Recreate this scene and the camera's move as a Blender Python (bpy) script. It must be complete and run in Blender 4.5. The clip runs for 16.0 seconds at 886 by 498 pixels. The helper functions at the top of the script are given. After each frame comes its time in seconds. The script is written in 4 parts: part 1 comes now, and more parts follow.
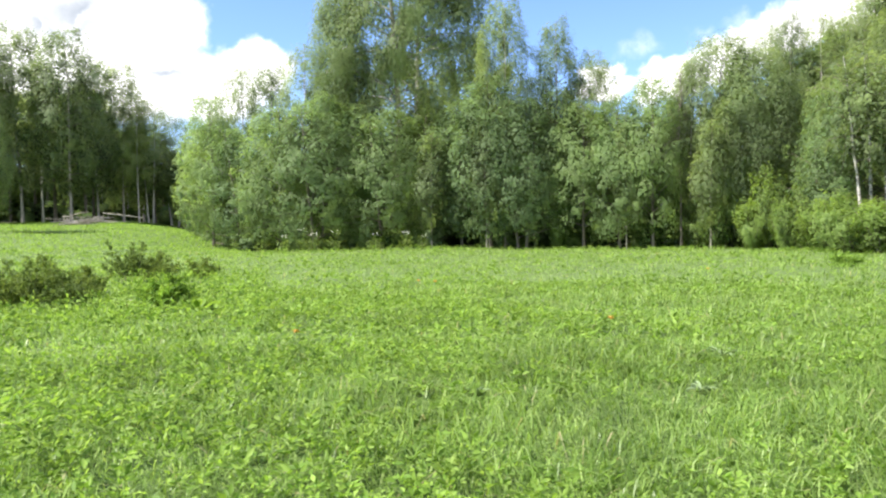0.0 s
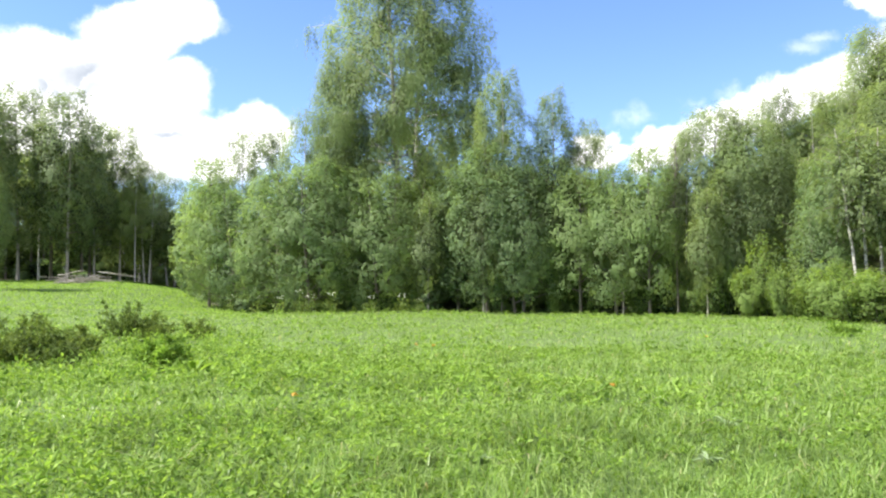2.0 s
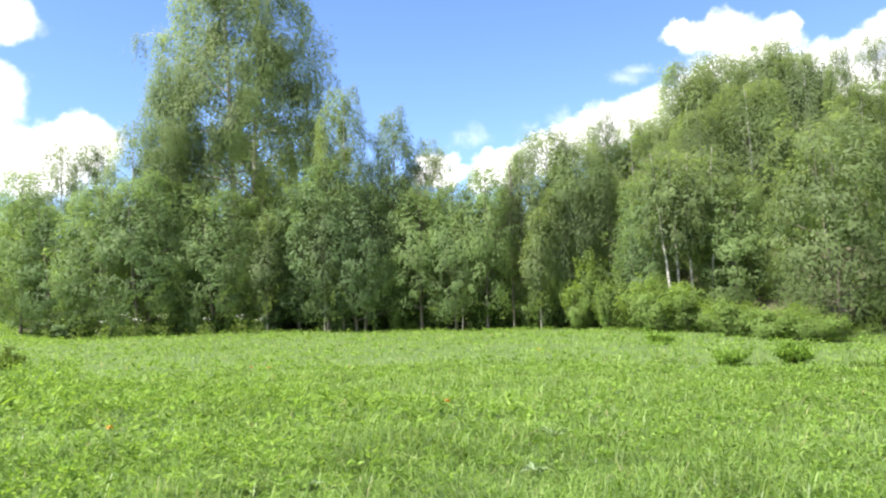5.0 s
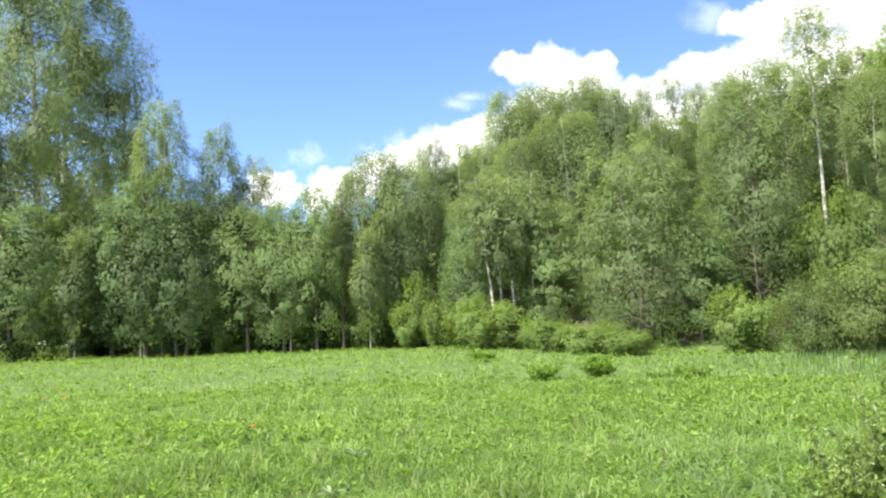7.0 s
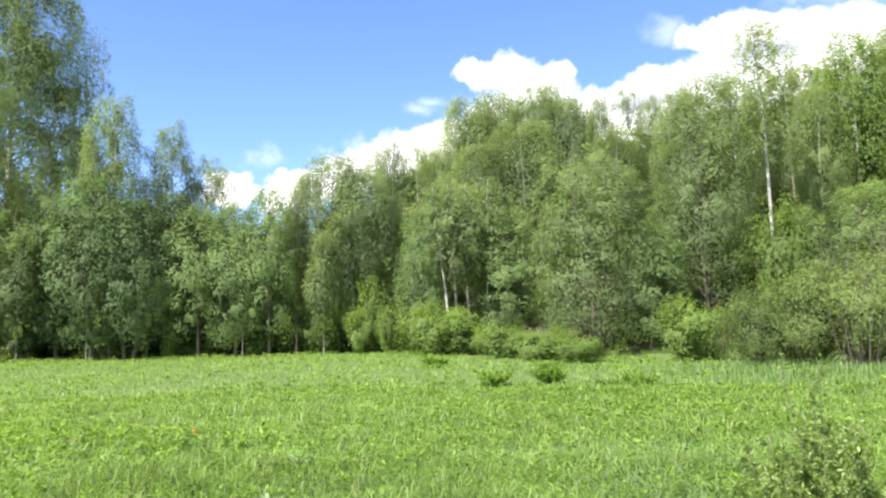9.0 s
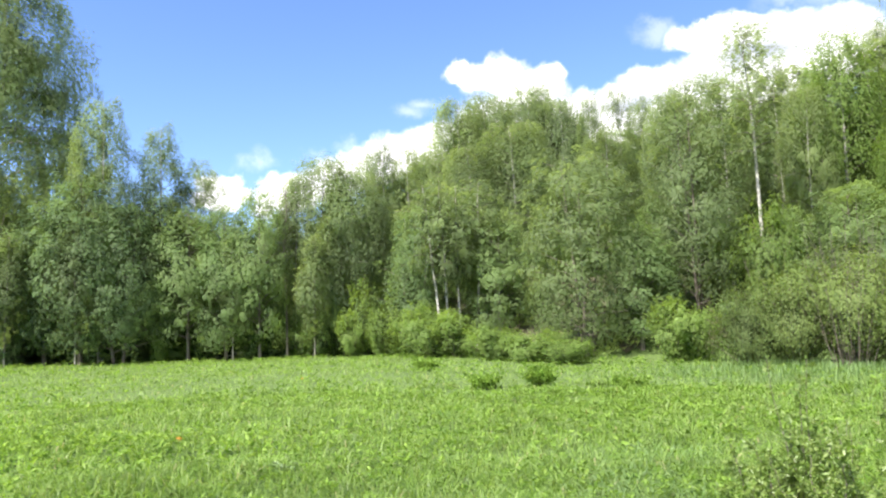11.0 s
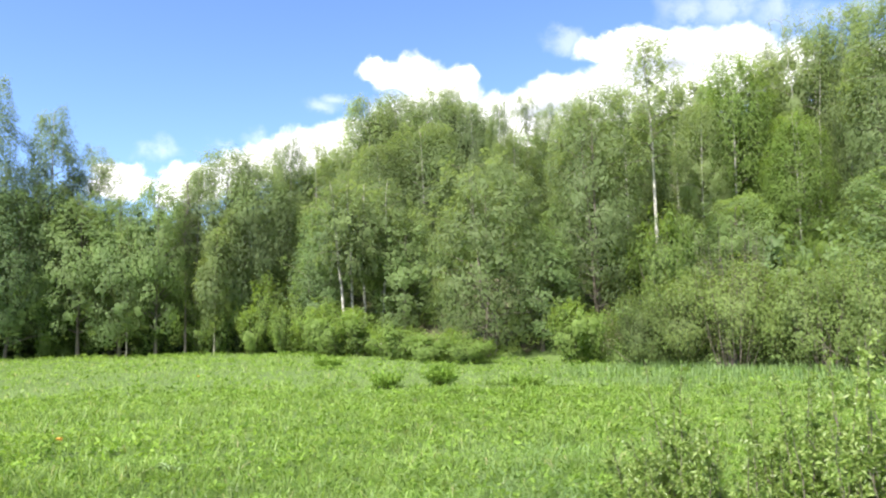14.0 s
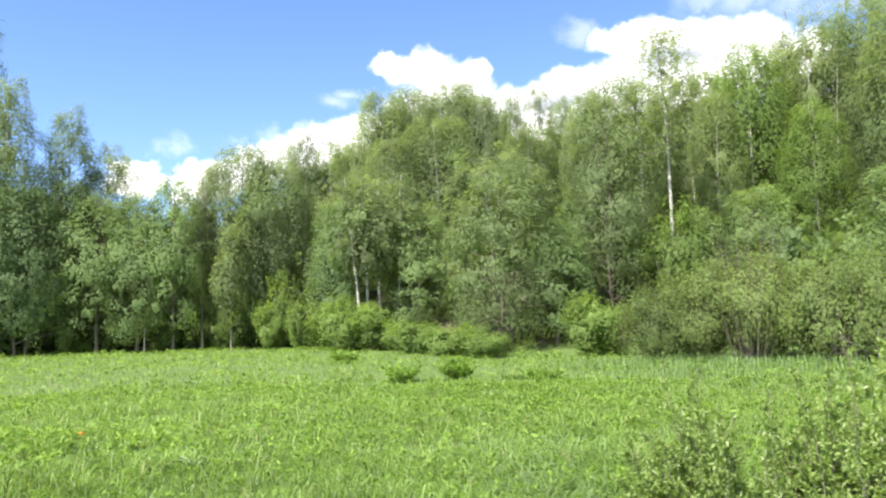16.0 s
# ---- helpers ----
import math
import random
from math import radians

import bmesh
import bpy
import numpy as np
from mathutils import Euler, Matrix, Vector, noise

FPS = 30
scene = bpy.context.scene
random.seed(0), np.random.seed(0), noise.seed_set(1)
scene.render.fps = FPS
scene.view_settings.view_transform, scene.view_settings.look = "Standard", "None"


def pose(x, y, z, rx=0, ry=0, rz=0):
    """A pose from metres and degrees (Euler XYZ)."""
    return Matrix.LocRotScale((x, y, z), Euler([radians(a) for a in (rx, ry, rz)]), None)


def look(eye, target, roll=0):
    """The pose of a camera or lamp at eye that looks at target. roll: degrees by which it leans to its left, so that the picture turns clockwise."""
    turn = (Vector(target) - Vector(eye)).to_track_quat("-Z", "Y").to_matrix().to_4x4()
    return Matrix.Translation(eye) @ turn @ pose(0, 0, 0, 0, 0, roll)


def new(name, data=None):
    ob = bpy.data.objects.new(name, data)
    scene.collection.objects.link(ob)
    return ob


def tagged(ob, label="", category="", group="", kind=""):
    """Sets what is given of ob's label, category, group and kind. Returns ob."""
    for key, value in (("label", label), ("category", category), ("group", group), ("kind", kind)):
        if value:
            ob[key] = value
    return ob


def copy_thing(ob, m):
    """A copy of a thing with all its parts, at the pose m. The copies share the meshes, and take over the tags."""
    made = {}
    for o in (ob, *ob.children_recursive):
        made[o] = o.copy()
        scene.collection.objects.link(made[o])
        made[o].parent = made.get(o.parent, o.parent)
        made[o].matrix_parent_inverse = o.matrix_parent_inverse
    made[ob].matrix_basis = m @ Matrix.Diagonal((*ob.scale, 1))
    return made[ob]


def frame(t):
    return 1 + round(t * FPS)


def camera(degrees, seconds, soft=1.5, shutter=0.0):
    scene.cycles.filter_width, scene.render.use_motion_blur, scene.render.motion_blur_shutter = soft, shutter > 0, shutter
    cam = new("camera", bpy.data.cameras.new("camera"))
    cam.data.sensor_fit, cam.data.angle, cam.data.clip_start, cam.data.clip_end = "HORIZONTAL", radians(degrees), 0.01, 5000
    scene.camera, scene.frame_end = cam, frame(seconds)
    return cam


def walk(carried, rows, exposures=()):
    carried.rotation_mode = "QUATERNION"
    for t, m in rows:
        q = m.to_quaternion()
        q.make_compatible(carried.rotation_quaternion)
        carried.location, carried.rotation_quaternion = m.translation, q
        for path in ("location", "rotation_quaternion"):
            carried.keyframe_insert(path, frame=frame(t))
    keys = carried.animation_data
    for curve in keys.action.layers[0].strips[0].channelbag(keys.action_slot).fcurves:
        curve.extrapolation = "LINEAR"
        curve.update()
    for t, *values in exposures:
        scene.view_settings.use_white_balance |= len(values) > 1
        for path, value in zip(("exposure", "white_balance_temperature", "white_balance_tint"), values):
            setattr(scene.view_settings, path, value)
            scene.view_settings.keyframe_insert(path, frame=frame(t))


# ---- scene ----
cam = camera(61.08, 16.0, soft=2.2)
PATH = [
    (0.0, pose(-0.000, 0.000, 1.600, 87.70, 1.10, 0.00)),
    (0.5, pose(-0.030, 0.018, 1.590, 89.15, 0.53, -0.00)),
    (1.0, pose(-0.061, 0.024, 1.594, 90.49, 0.21, 0.24)),
    (1.5, pose(-0.087, 0.024, 1.598, 90.97, -0.06, 1.01)),
    (2.0, pose(-0.080, 0.010, 1.601, 92.56, 0.28, -0.35)),
    (2.5, pose(-0.050, 0.005, 1.606, 93.55, 0.94, -4.37)),
    (3.0, pose(-0.012, -0.027, 1.621, 94.30, 1.02, -7.35)),
    (5.5, pose(0.090, 0.081, 1.607, 93.21, 1.68, -16.18)),
    (6.0, pose(0.220, 0.008, 1.605, 93.25, 0.98, -22.39)),
    (6.5, pose(0.344, -0.043, 1.591, 93.59, 1.06, -22.78)),
    (7.0, pose(0.365, -0.039, 1.599, 94.92, 2.10, -24.65)),
    (7.5, pose(0.377, -0.031, 1.579, 94.85, 0.68, -26.27)),
    (8.0, pose(0.415, -0.047, 1.587, 94.99, 0.52, -27.56)),
    (8.5, pose(0.460, -0.071, 1.604, 95.07, 0.83, -28.02)),
    (9.0, pose(0.482, -0.068, 1.609, 95.19, 1.40, -27.93)),
    (11.5, pose(0.586, -0.041, 1.635, 95.53, 1.89, -28.73)),
    (12.0, pose(0.585, -0.078, 1.655, 96.33, 1.07, -30.24)),
    (12.5, pose(0.590, -0.095, 1.642, 96.48, 0.50, -31.61)),
    (13.0, pose(0.615, -0.137, 1.641, 96.26, 0.37, -33.38)),
    (13.5, pose(0.640, -0.144, 1.645, 96.13, 0.00, -35.86)),
    (14.0, pose(0.634, -0.139, 1.645, 95.07, 0.84, -35.55)),
    (14.5, pose(0.628, -0.137, 1.643, 94.20, 1.34, -34.03)),
    (15.0, pose(0.606, -0.130, 1.644, 94.40, 1.27, -33.47)),
    (15.5, pose(0.600, -0.146, 1.646, 95.05, 1.44, -34.01)),
    (16.0, pose(0.613, -0.146, 1.641, 94.65, 1.24, -34.43)),
]
walk(cam, PATH)


# ---- light: June sun high on the left, blue sky with cumulus ----
SUN_BEARING, SUN_HEIGHT = -107.0, 52.0


def toward(bearing, height):
    """A unit vector; bearings run clockwise from straight ahead (+y)."""
    b, h = radians(bearing), radians(height)
    return Vector((math.sin(b) * math.cos(h), math.cos(b) * math.cos(h), math.sin(h)))


sun = new("sun", bpy.data.lights.new("sun", "SUN"))
sun.data.energy, sun.data.angle, sun.data.color = 4.7, radians(0.53), (1.0, 0.95, 0.86)
sun.matrix_world = look(toward(SUN_BEARING, SUN_HEIGHT) * 60, (0, 0, 0))

# cumulus clouds as (bearing, elevation, half width, half height) in degrees
CLOUD_LEFT = [(-27.3, 15.0, 4.7, 2.2), (-29.7, 13.3, 2.4, 1.8), (-19.6, 18.6, 3.9, 1.8), (-22.3, 17.3, 3.5, 2.2), (-20.3, 13.6, 3.8, 2.4),
              (-25.2, 12.2, 5.6, 2.6), (-28.7, 10.3, 7.2, 2.6), (-13.5, 11.2, 3.2, 1.9), (-17.2, 9.6, 4.9, 2.4), (-23.0, 9.3, 9.9, 2.3),
              (-34.2, 11.2, 3.8, 3.1), (-37.7, 11.7, 4.1, 3.9)]
CLOUD_BANK = [(12.2, 10.9, 1.7, 0.9), (12.4, 9.6, 2.2, 0.9), (15.5, 9.5, 1.2, 1.7), (17.4, 10.0, 2.4, 1.5), (20.6, 10.8, 2.7, 1.7), (22.6, 11.6, 2.5, 1.7),
              (24.7, 12.1, 2.6, 1.9), (27.1, 12.8, 2.4, 1.8), (29.2, 13.3, 2.6, 1.9), (32.0, 14.4, 3.1, 1.7), (30.4, 18.5, 1.5, 1.1),
              (32.0, 17.9, 2.0, 1.4), (34.0, 17.8, 2.6, 1.9), (36.4, 17.1, 2.7, 1.8), (37.8, 17.8, 1.3, 1.2), (35.1, 15.3, 4.9, 1.7),
              (40.4, 15.4, 2.6, 1.5), (42.6, 15.8, 2.2, 1.4), (44.3, 16.0, 2.2, 1.7), (46.9, 16.0, 2.5, 2.0), (48.7, 19.6, 2.7, 1.0),
              (51.2, 19.2, 3.3, 1.6), (54.1, 18.3, 3.5, 2.3), (56.8, 17.8, 3.4, 2.3), (59.1, 17.4, 2.6, 1.9), (61.3, 16.5, 2.1, 2.2),
              (50.3, 16.9, 3.7, 2.4), (55.2, 15.7, 4.6, 2.4), (68, 15.0, 5, 2.6), (77, 15, 7, 4),
              (40, 13, 6, 2.4), (46, 13.4, 6, 2.4), (52, 14, 5, 2.2)]
CLOUD_THIN = [(14.7, 12.3, 1.5, 1.0), (18.7, 12.8, 1.2, 0.8), (21.4, 13.3, 1.4, 0.7), (26.4, 15.9, 1.9, 0.7), (27.6, 16.5, 1.3, 0.6), (45.7, 20.1, 2.6, 0.9),
              (54.6, 21.6, 2.8, 1.8), (57.8, 21.2, 3.4, 1.8), (60.8, 20.4, 2.8, 2.0), (63.6, 19.7, 2.4, 1.3), (66.8, 20.4, 1.6, 1.2), (65.4, 19.2, 2.2, 1.1)]
# unseen clouds overhead and behind, added as fill to lift the shadows
CLOUD_FILL = [(-66, 18, 18, 8), (110, 22, 29, 12), (160, 34, 26, 14), (-150, 26, 31, 14), (100, 48, 36, 12), (20, 52, 31, 11), (-160, 58, 48, 12),
                (165, 12, 19, 7),
                (40, 38, 16, 6), (-95, 30, 24, 11), (-120, 20, 19, 10), (180, 40, 36, 12), (-175, 20, 24, 11), (135, 30, 24, 10), (-60, 48, 24, 10)]
# grey undersides within the clouds
CLOUD_SHADE = [(-25.2, 14.2, 4.4, 1.7), (-28.0, 13.4, 3.0, 1.2), (-17.9, 12.0, 2.0, 1.6), (-20.0, 10.4, 2.6, 0.8), (-29.5, 19.0, 3.0, 1.6), (44, 15.4, 3.5, 0.9), (52.5, 17.6, 4.0, 1.0)]

world = bpy.data.worlds.new("sky")
scene.world = world
world.use_nodes = True
wt = world.node_tree
wt.nodes.clear()


def wnode(kind, **settings):
    n = wt.nodes.new(kind)
    for key, value in settings.items():
        setattr(n, key, value)
    return n


def wmath(op, a, b=None, c=None):
    n = wnode("ShaderNodeMath", operation=op)
    for i, v in enumerate((a, b, c)):
        if v is None:
            continue
        if isinstance(v, (int, float)):
            n.inputs[i].default_value = v
        else:
            wt.links.new(v, n.inputs[i])
    return n.outputs[0]


def wvec(op, a, b=None):
    n = wnode("ShaderNodeVectorMath", operation=op)
    for i, v in enumerate((a, b)):
        if v is None:
            continue
        if isinstance(v, tuple):
            n.inputs[i].default_value = v
        else:
            wt.links.new(v, n.inputs[i])
    return n.outputs["Value"] if op == "LENGTH" else n.outputs["Vector"]


sky_way = wnode("ShaderNodeTexCoord").outputs["Generated"]
sky_xyz = wnode("ShaderNodeSeparateXYZ")
wt.links.new(sky_way, sky_xyz.inputs[0])
sky_b = wmath("MULTIPLY", wmath("ARCTAN2", sky_xyz.outputs[0], sky_xyz.outputs[1]), 57.29578)
sky_h = wmath("MULTIPLY", wmath("ARCSINE", sky_xyz.outputs[2]), 57.29578)
sky_at = wnode("ShaderNodeCombineXYZ")
wt.links.new(sky_b, sky_at.inputs[0])
wt.links.new(sky_h, sky_at.inputs[1])


def wnoise(scale, detail, rough=0.55):
    n = wnode("ShaderNodeTexNoise")
    n.inputs["Scale"].default_value, n.inputs["Detail"].default_value, n.inputs["Roughness"].default_value = scale, detail, rough
    wt.links.new(sky_way, n.inputs["Vector"])
    return n


puff = wnoise(16.0, 7.0, 0.6)
billow = wnoise(5.0, 3.0, 0.5)
shifted = wvec("ADD", sky_at.outputs[0], wvec("MULTIPLY", wvec("SUBTRACT", puff.outputs["Color"], (0.5, 0.5, 0.5)), (4.2, 3.4, 0.0)))
shifted = wvec("ADD", shifted, wvec("MULTIPLY", wvec("SUBTRACT", billow.outputs["Color"], (0.5, 0.5, 0.5)), (1.6, 1.0, 0.0)))


def cover(blobs):
    """How deep inside a group of clouds a direction lies; above 0 inside."""
    best = None
    for b, h, rb, rh in blobs:
        v = wmath("SUBTRACT", 1.0, wvec("LENGTH", wvec("MULTIPLY", wvec("SUBTRACT", shifted, (b, h, 0.0)), (1 / rb, 1 / rh, 0.0))))
        if best is None:
            best = v
        else:
            n = wnode("ShaderNodeMath", operation="SMOOTH_MAX")
            wt.links.new(best, n.inputs[0])
            wt.links.new(v, n.inputs[1])
            n.inputs[2].default_value = 0.12
            best = n.outputs[0]
    return best


def smooth(value, low, high, top=1.0):
    n = wnode("ShaderNodeMapRange", interpolation_type="SMOOTHSTEP")
    wt.links.new(value, n.inputs[0])
    n.inputs[1].default_value, n.inputs[2].default_value, n.inputs[4].default_value = low, high, top
    return n.outputs[0]


thick = cover(CLOUD_LEFT + CLOUD_BANK + CLOUD_FILL)
veil = wmath("MULTIPLY", smooth(cover(CLOUD_THIN), -0.1, 0.9, 0.27), smooth(wnoise(22.0, 6.0, 0.65).outputs["Fac"], 0.33, 0.62))
mask = wmath("MAXIMUM", smooth(thick, -0.14, 0.36), veil)
belly = wmath("MAXIMUM", smooth(wnoise(9.0, 5.0).outputs["Fac"], 0.46, 0.75, 0.6), smooth(cover(CLOUD_SHADE), -0.5, 1.1, 1.0))
grey = wnode("ShaderNodeMix", data_type="RGBA")
wt.links.new(wmath("MULTIPLY", belly, smooth(thick, 0.18, 0.5)), grey.inputs[0])
grey.inputs[6].default_value, grey.inputs[7].default_value = (1.0, 0.985, 0.97, 1), (0.31, 0.345, 0.40, 1)

sky = wnode("ShaderNodeTexSky", sky_type="NISHITA", sun_disc=False)
sky.sun_elevation, sky.sun_rotation = radians(SUN_HEIGHT), radians(SUN_BEARING) % (2 * math.pi)
sky.altitude, sky.air_density, sky.dust_density, sky.ozone_density = 150, 1.0, 0.3, 2.5
blue_light, cloud_light = wnode("ShaderNodeBackground"), wnode("ShaderNodeBackground")
deep = wnode("ShaderNodeMix", data_type="RGBA", blend_type="MULTIPLY")
deep.inputs[0].default_value, deep.inputs[7].default_value = 1.0, (0.88, 0.99, 1.28, 1)
wt.links.new(sky.outputs[0], deep.inputs[6])
wt.links.new(deep.outputs[2], blue_light.inputs[0])
wt.links.new(grey.outputs[2], cloud_light.inputs[0])
blue_light.inputs[1].default_value, cloud_light.inputs[1].default_value = 0.080, 0.72
sky_mix, sky_out = wnode("ShaderNodeMixShader"), wnode("ShaderNodeOutputWorld")
wt.links.new(mask, sky_mix.inputs[0])
wt.links.new(blue_light.outputs[0], sky_mix.inputs[1])
wt.links.new(cloud_light.outputs[0], sky_mix.inputs[2])
wt.links.new(sky_mix.outputs[0], sky_out.inputs[0])
scene.view_settings.exposure = 1.5


# ---- materials ----
def material(name):
    m = bpy.data.materials.new(name)
    m.use_nodes = True
    return m, m.node_tree, m.node_tree.nodes["Principled BSDF"]


def node(tree, kind, **settings):
    n = tree.nodes.new(kind)
    for key, value in settings.items():
        setattr(n, key, value)
    return n


def noise_of(tree, scale, detail=4.0, rough=0.55, stretch=(1, 1, 1), world_space=False):
    where = node(tree, "ShaderNodeNewGeometry").outputs["Position"] if world_space else node(tree, "ShaderNodeTexCoord").outputs["Object"]
    mp = node(tree, "ShaderNodeMapping")
    mp.inputs["Scale"].default_value = stretch
    n = node(tree, "ShaderNodeTexNoise")
    n.inputs["Scale"].default_value, n.inputs["Detail"].default_value, n.inputs["Roughness"].default_value = scale, detail, rough
    tree.links.new(where, mp.inputs[0])
    tree.links.new(mp.outputs[0], n.inputs["Vector"])
    return n.outputs["Fac"]


def ramp_of(tree, factor, stops):
    r = node(tree, "ShaderNodeValToRGB")
    e = r.color_ramp.elements
    while len(e) < len(stops):
        e.new(0.5)
    for s, (at, colour) in zip(e, stops):
        s.position, s.color = at, (*colour, 1)
    tree.links.new(factor, r.inputs[0])
    return r.outputs[0]


def mix_of(tree, factor, a, b, blend="MIX"):
    n = node(tree, "ShaderNodeMix", data_type="RGBA", blend_type=blend)
    for value, socket in ((factor, n.inputs[0]), (a, n.inputs[6]), (b, n.inputs[7])):
        if isinstance(value, float):
            socket.default_value = value
        elif isinstance(value, tuple):
            socket.default_value = (*value, 1)
        else:
            tree.links.new(value, socket)
    return n.outputs[2]


def leaf_material(name, dark, mid, light, through_it=0.4, gloss=0.55, patch=0.6, patch_scale=0.35, per_thing=0.25, dry=None, shine=0.16, gaps=0.0):
    """Leaves and blades: each island its own shade, patches over metres, light through the leaf."""
    m, t, p = material(name)
    island = node(t, "ShaderNodeNewGeometry").outputs["Random Per Island"]
    colour = ramp_of(t, island, [(0.0, dark), (0.5, mid), (1.0, light)])
    spots = noise_of(t, patch_scale, 3.0, 0.6, world_space=True)
    tone = ramp_of(t, spots, [(0.3, tuple(1 - patch * 0.5 for _ in range(3))), (0.7, (1 + patch * 0.25,) * 3)])
    colour = mix_of(t, 1.0, colour, tone, "MULTIPLY")
    each = node(t, "ShaderNodeObjectInfo").outputs["Random"]
    shift = ramp_of(t, each, [(0.0, (1 - per_thing, 1 - per_thing * 0.8, 1 - per_thing * 0.5)), (1.0, (1 + per_thing * 0.6, 1 + per_thing * 0.6, 1 + per_thing * 0.4))])
    colour = mix_of(t, 1.0, colour, shift, "MULTIPLY")
    if dry:
        some = node(t, "ShaderNodeMath", operation="GREATER_THAN")
        frac = node(t, "ShaderNodeMath", operation="FRACT")
        many = node(t, "ShaderNodeMath", operation="MULTIPLY")
        t.links.new(island, many.inputs[0])
        many.inputs[1].default_value = 37.0
        t.links.new(many.outputs[0], frac.inputs[0])
        t.links.new(frac.outputs[0], some.inputs[0])
        some.inputs[1].default_value = 0.985
        colour = mix_of(t, some.outputs[0], colour, dry)
    t.links.new(colour, p.inputs["Base Color"])
    p.inputs["Roughness"].default_value, p.inputs["Specular IOR Level"].default_value = gloss, shine
    glow = node(t, "ShaderNodeBsdfTranslucent")
    warm = mix_of(t, 1.0, colour, (1.22, 1.22, 0.66), "MULTIPLY")
    t.links.new(warm, glow.inputs[0])
    blend = node(t, "ShaderNodeMixShader")
    blend.inputs[0].default_value = through_it
    t.links.new(p.outputs[0], blend.inputs[1])
    t.links.new(glow.outputs[0], blend.inputs[2])
    shown = blend.outputs[0]
    if gaps:
        # a spray of small leaves lets some light pass between them
        thin, holes = node(t, "ShaderNodeMixShader"), node(t, "ShaderNodeBsdfTransparent")
        thin.inputs[0].default_value = gaps
        t.links.new(shown, thin.inputs[1])
        t.links.new(holes.outputs[0], thin.inputs[2])
        shown = thin.outputs[0]
    t.links.new(shown, t.nodes["Material Output"].inputs[0])
    return m


def bark_material(name, base, other, mark, marks=0.62, scale=6.0):
    m, t, p = material(name)
    colour = ramp_of(t, noise_of(t, scale, 5.0), [(0.35, base), (0.7, other)])
    bands = noise_of(t, 9.0, 4.0, 0.6, (1, 1, 4.0))
    dark = ramp_of(t, bands, [(marks - 0.03, (0, 0, 0)), (marks + 0.03, (1, 1, 1))])
    colour = mix_of(t, dark, colour, mark)
    t.links.new(colour, p.inputs["Base Color"])
    p.inputs["Roughness"].default_value = 0.8
    bump = node(t, "ShaderNodeBump")
    bump.inputs["Strength"].default_value, bump.inputs["Distance"].default_value = 0.5, 0.02
    t.links.new(bands, bump.inputs["Height"])
    t.links.new(bump.outputs[0], p.inputs["Normal"])
    return m


LEAF_BIRCH = leaf_material("birch_leaves", (0.172, 0.228, 0.092), (0.210, 0.272, 0.118), (0.252, 0.314, 0.150), 0.57, per_thing=0.25, gaps=0.32)
LEAF_ALDER = leaf_material("broad_leaves", (0.166, 0.236, 0.092), (0.206, 0.288, 0.118), (0.250, 0.336, 0.150), 0.57, per_thing=0.25, gaps=0.32)
LEAF_FRESH = leaf_material("fresh_leaves", (0.148, 0.226, 0.056), (0.190, 0.278, 0.074), (0.232, 0.322, 0.098), 0.57, per_thing=0.15, gaps=0.32)
LEAF_HAZEL = leaf_material("hazel_leaves", (0.130, 0.195, 0.050), (0.168, 0.245, 0.066), (0.210, 0.292, 0.088), 0.57, per_thing=0.2, gaps=0.32)
LEAF_WILLOW = leaf_material("willow_leaves", (0.148, 0.202, 0.056), (0.184, 0.246, 0.070), (0.226, 0.290, 0.092), 0.50, gaps=0.32)
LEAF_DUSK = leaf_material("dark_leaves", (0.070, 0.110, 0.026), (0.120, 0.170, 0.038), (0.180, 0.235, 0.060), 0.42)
BLADES = leaf_material("meadow_blades", (0.096, 0.172, 0.032), (0.192, 0.306, 0.060), (0.335, 0.442, 0.160), 0.50, 0.38, 0.75, 1.3, 0.0, (0.38, 0.35, 0.20), 0.32)
WEEDS = leaf_material("meadow_weed_leaves", (0.098, 0.186, 0.030), (0.195, 0.315, 0.054), (0.290, 0.415, 0.096), 0.50, 0.5, 0.75, 1.6, 0.0)
SEDGE = leaf_material("sedge_blades", (0.125, 0.205, 0.065), (0.185, 0.285, 0.105), (0.265, 0.370, 0.175), 0.48, 0.5, 0.4, 0.5, 0.0)
SILVER = leaf_material("silvery_leaves", (0.190, 0.270, 0.130), (0.240, 0.320, 0.175), (0.300, 0.370, 0.230), 0.30, 0.4, 0.3, 1.0, 0.0)
BARK_BIRCH = bark_material("birch_bark", (0.48, 0.46, 0.42), (0.30, 0.29, 0.27), (0.035, 0.03, 0.028), 0.56)
BARK_DARK = bark_material("grey_brown_bark", (0.10, 0.085, 0.065), (0.17, 0.15, 0.12), (0.04, 0.033, 0.027), 0.62)
BARK_PALE = bark_material("pale_grey_bark", (0.30, 0.28, 0.24), (0.20, 0.18, 0.15), (0.07, 0.06, 0.05), 0.60)
WOOD_DEAD = bark_material("weathered_dead_wood", (0.36, 0.33, 0.29), (0.24, 0.215, 0.185), (0.12, 0.10, 0.085), 0.63)


def plain_material(name, colour, other, rough=0.6, scale=40.0):
    m, t, p = material(name)
    t.links.new(ramp_of(t, noise_of(t, scale), [(0.35, colour), (0.7, other)]), p.inputs["Base Color"])
    p.inputs["Roughness"].default_value = rough
    return m


PETAL_ORANGE = plain_material("orange_petals", (0.60, 0.32, 0.05), (0.56, 0.38, 0.08))
PETAL_WHITE = plain_material("white_umbels", (0.75, 0.75, 0.66), (0.60, 0.63, 0.50))

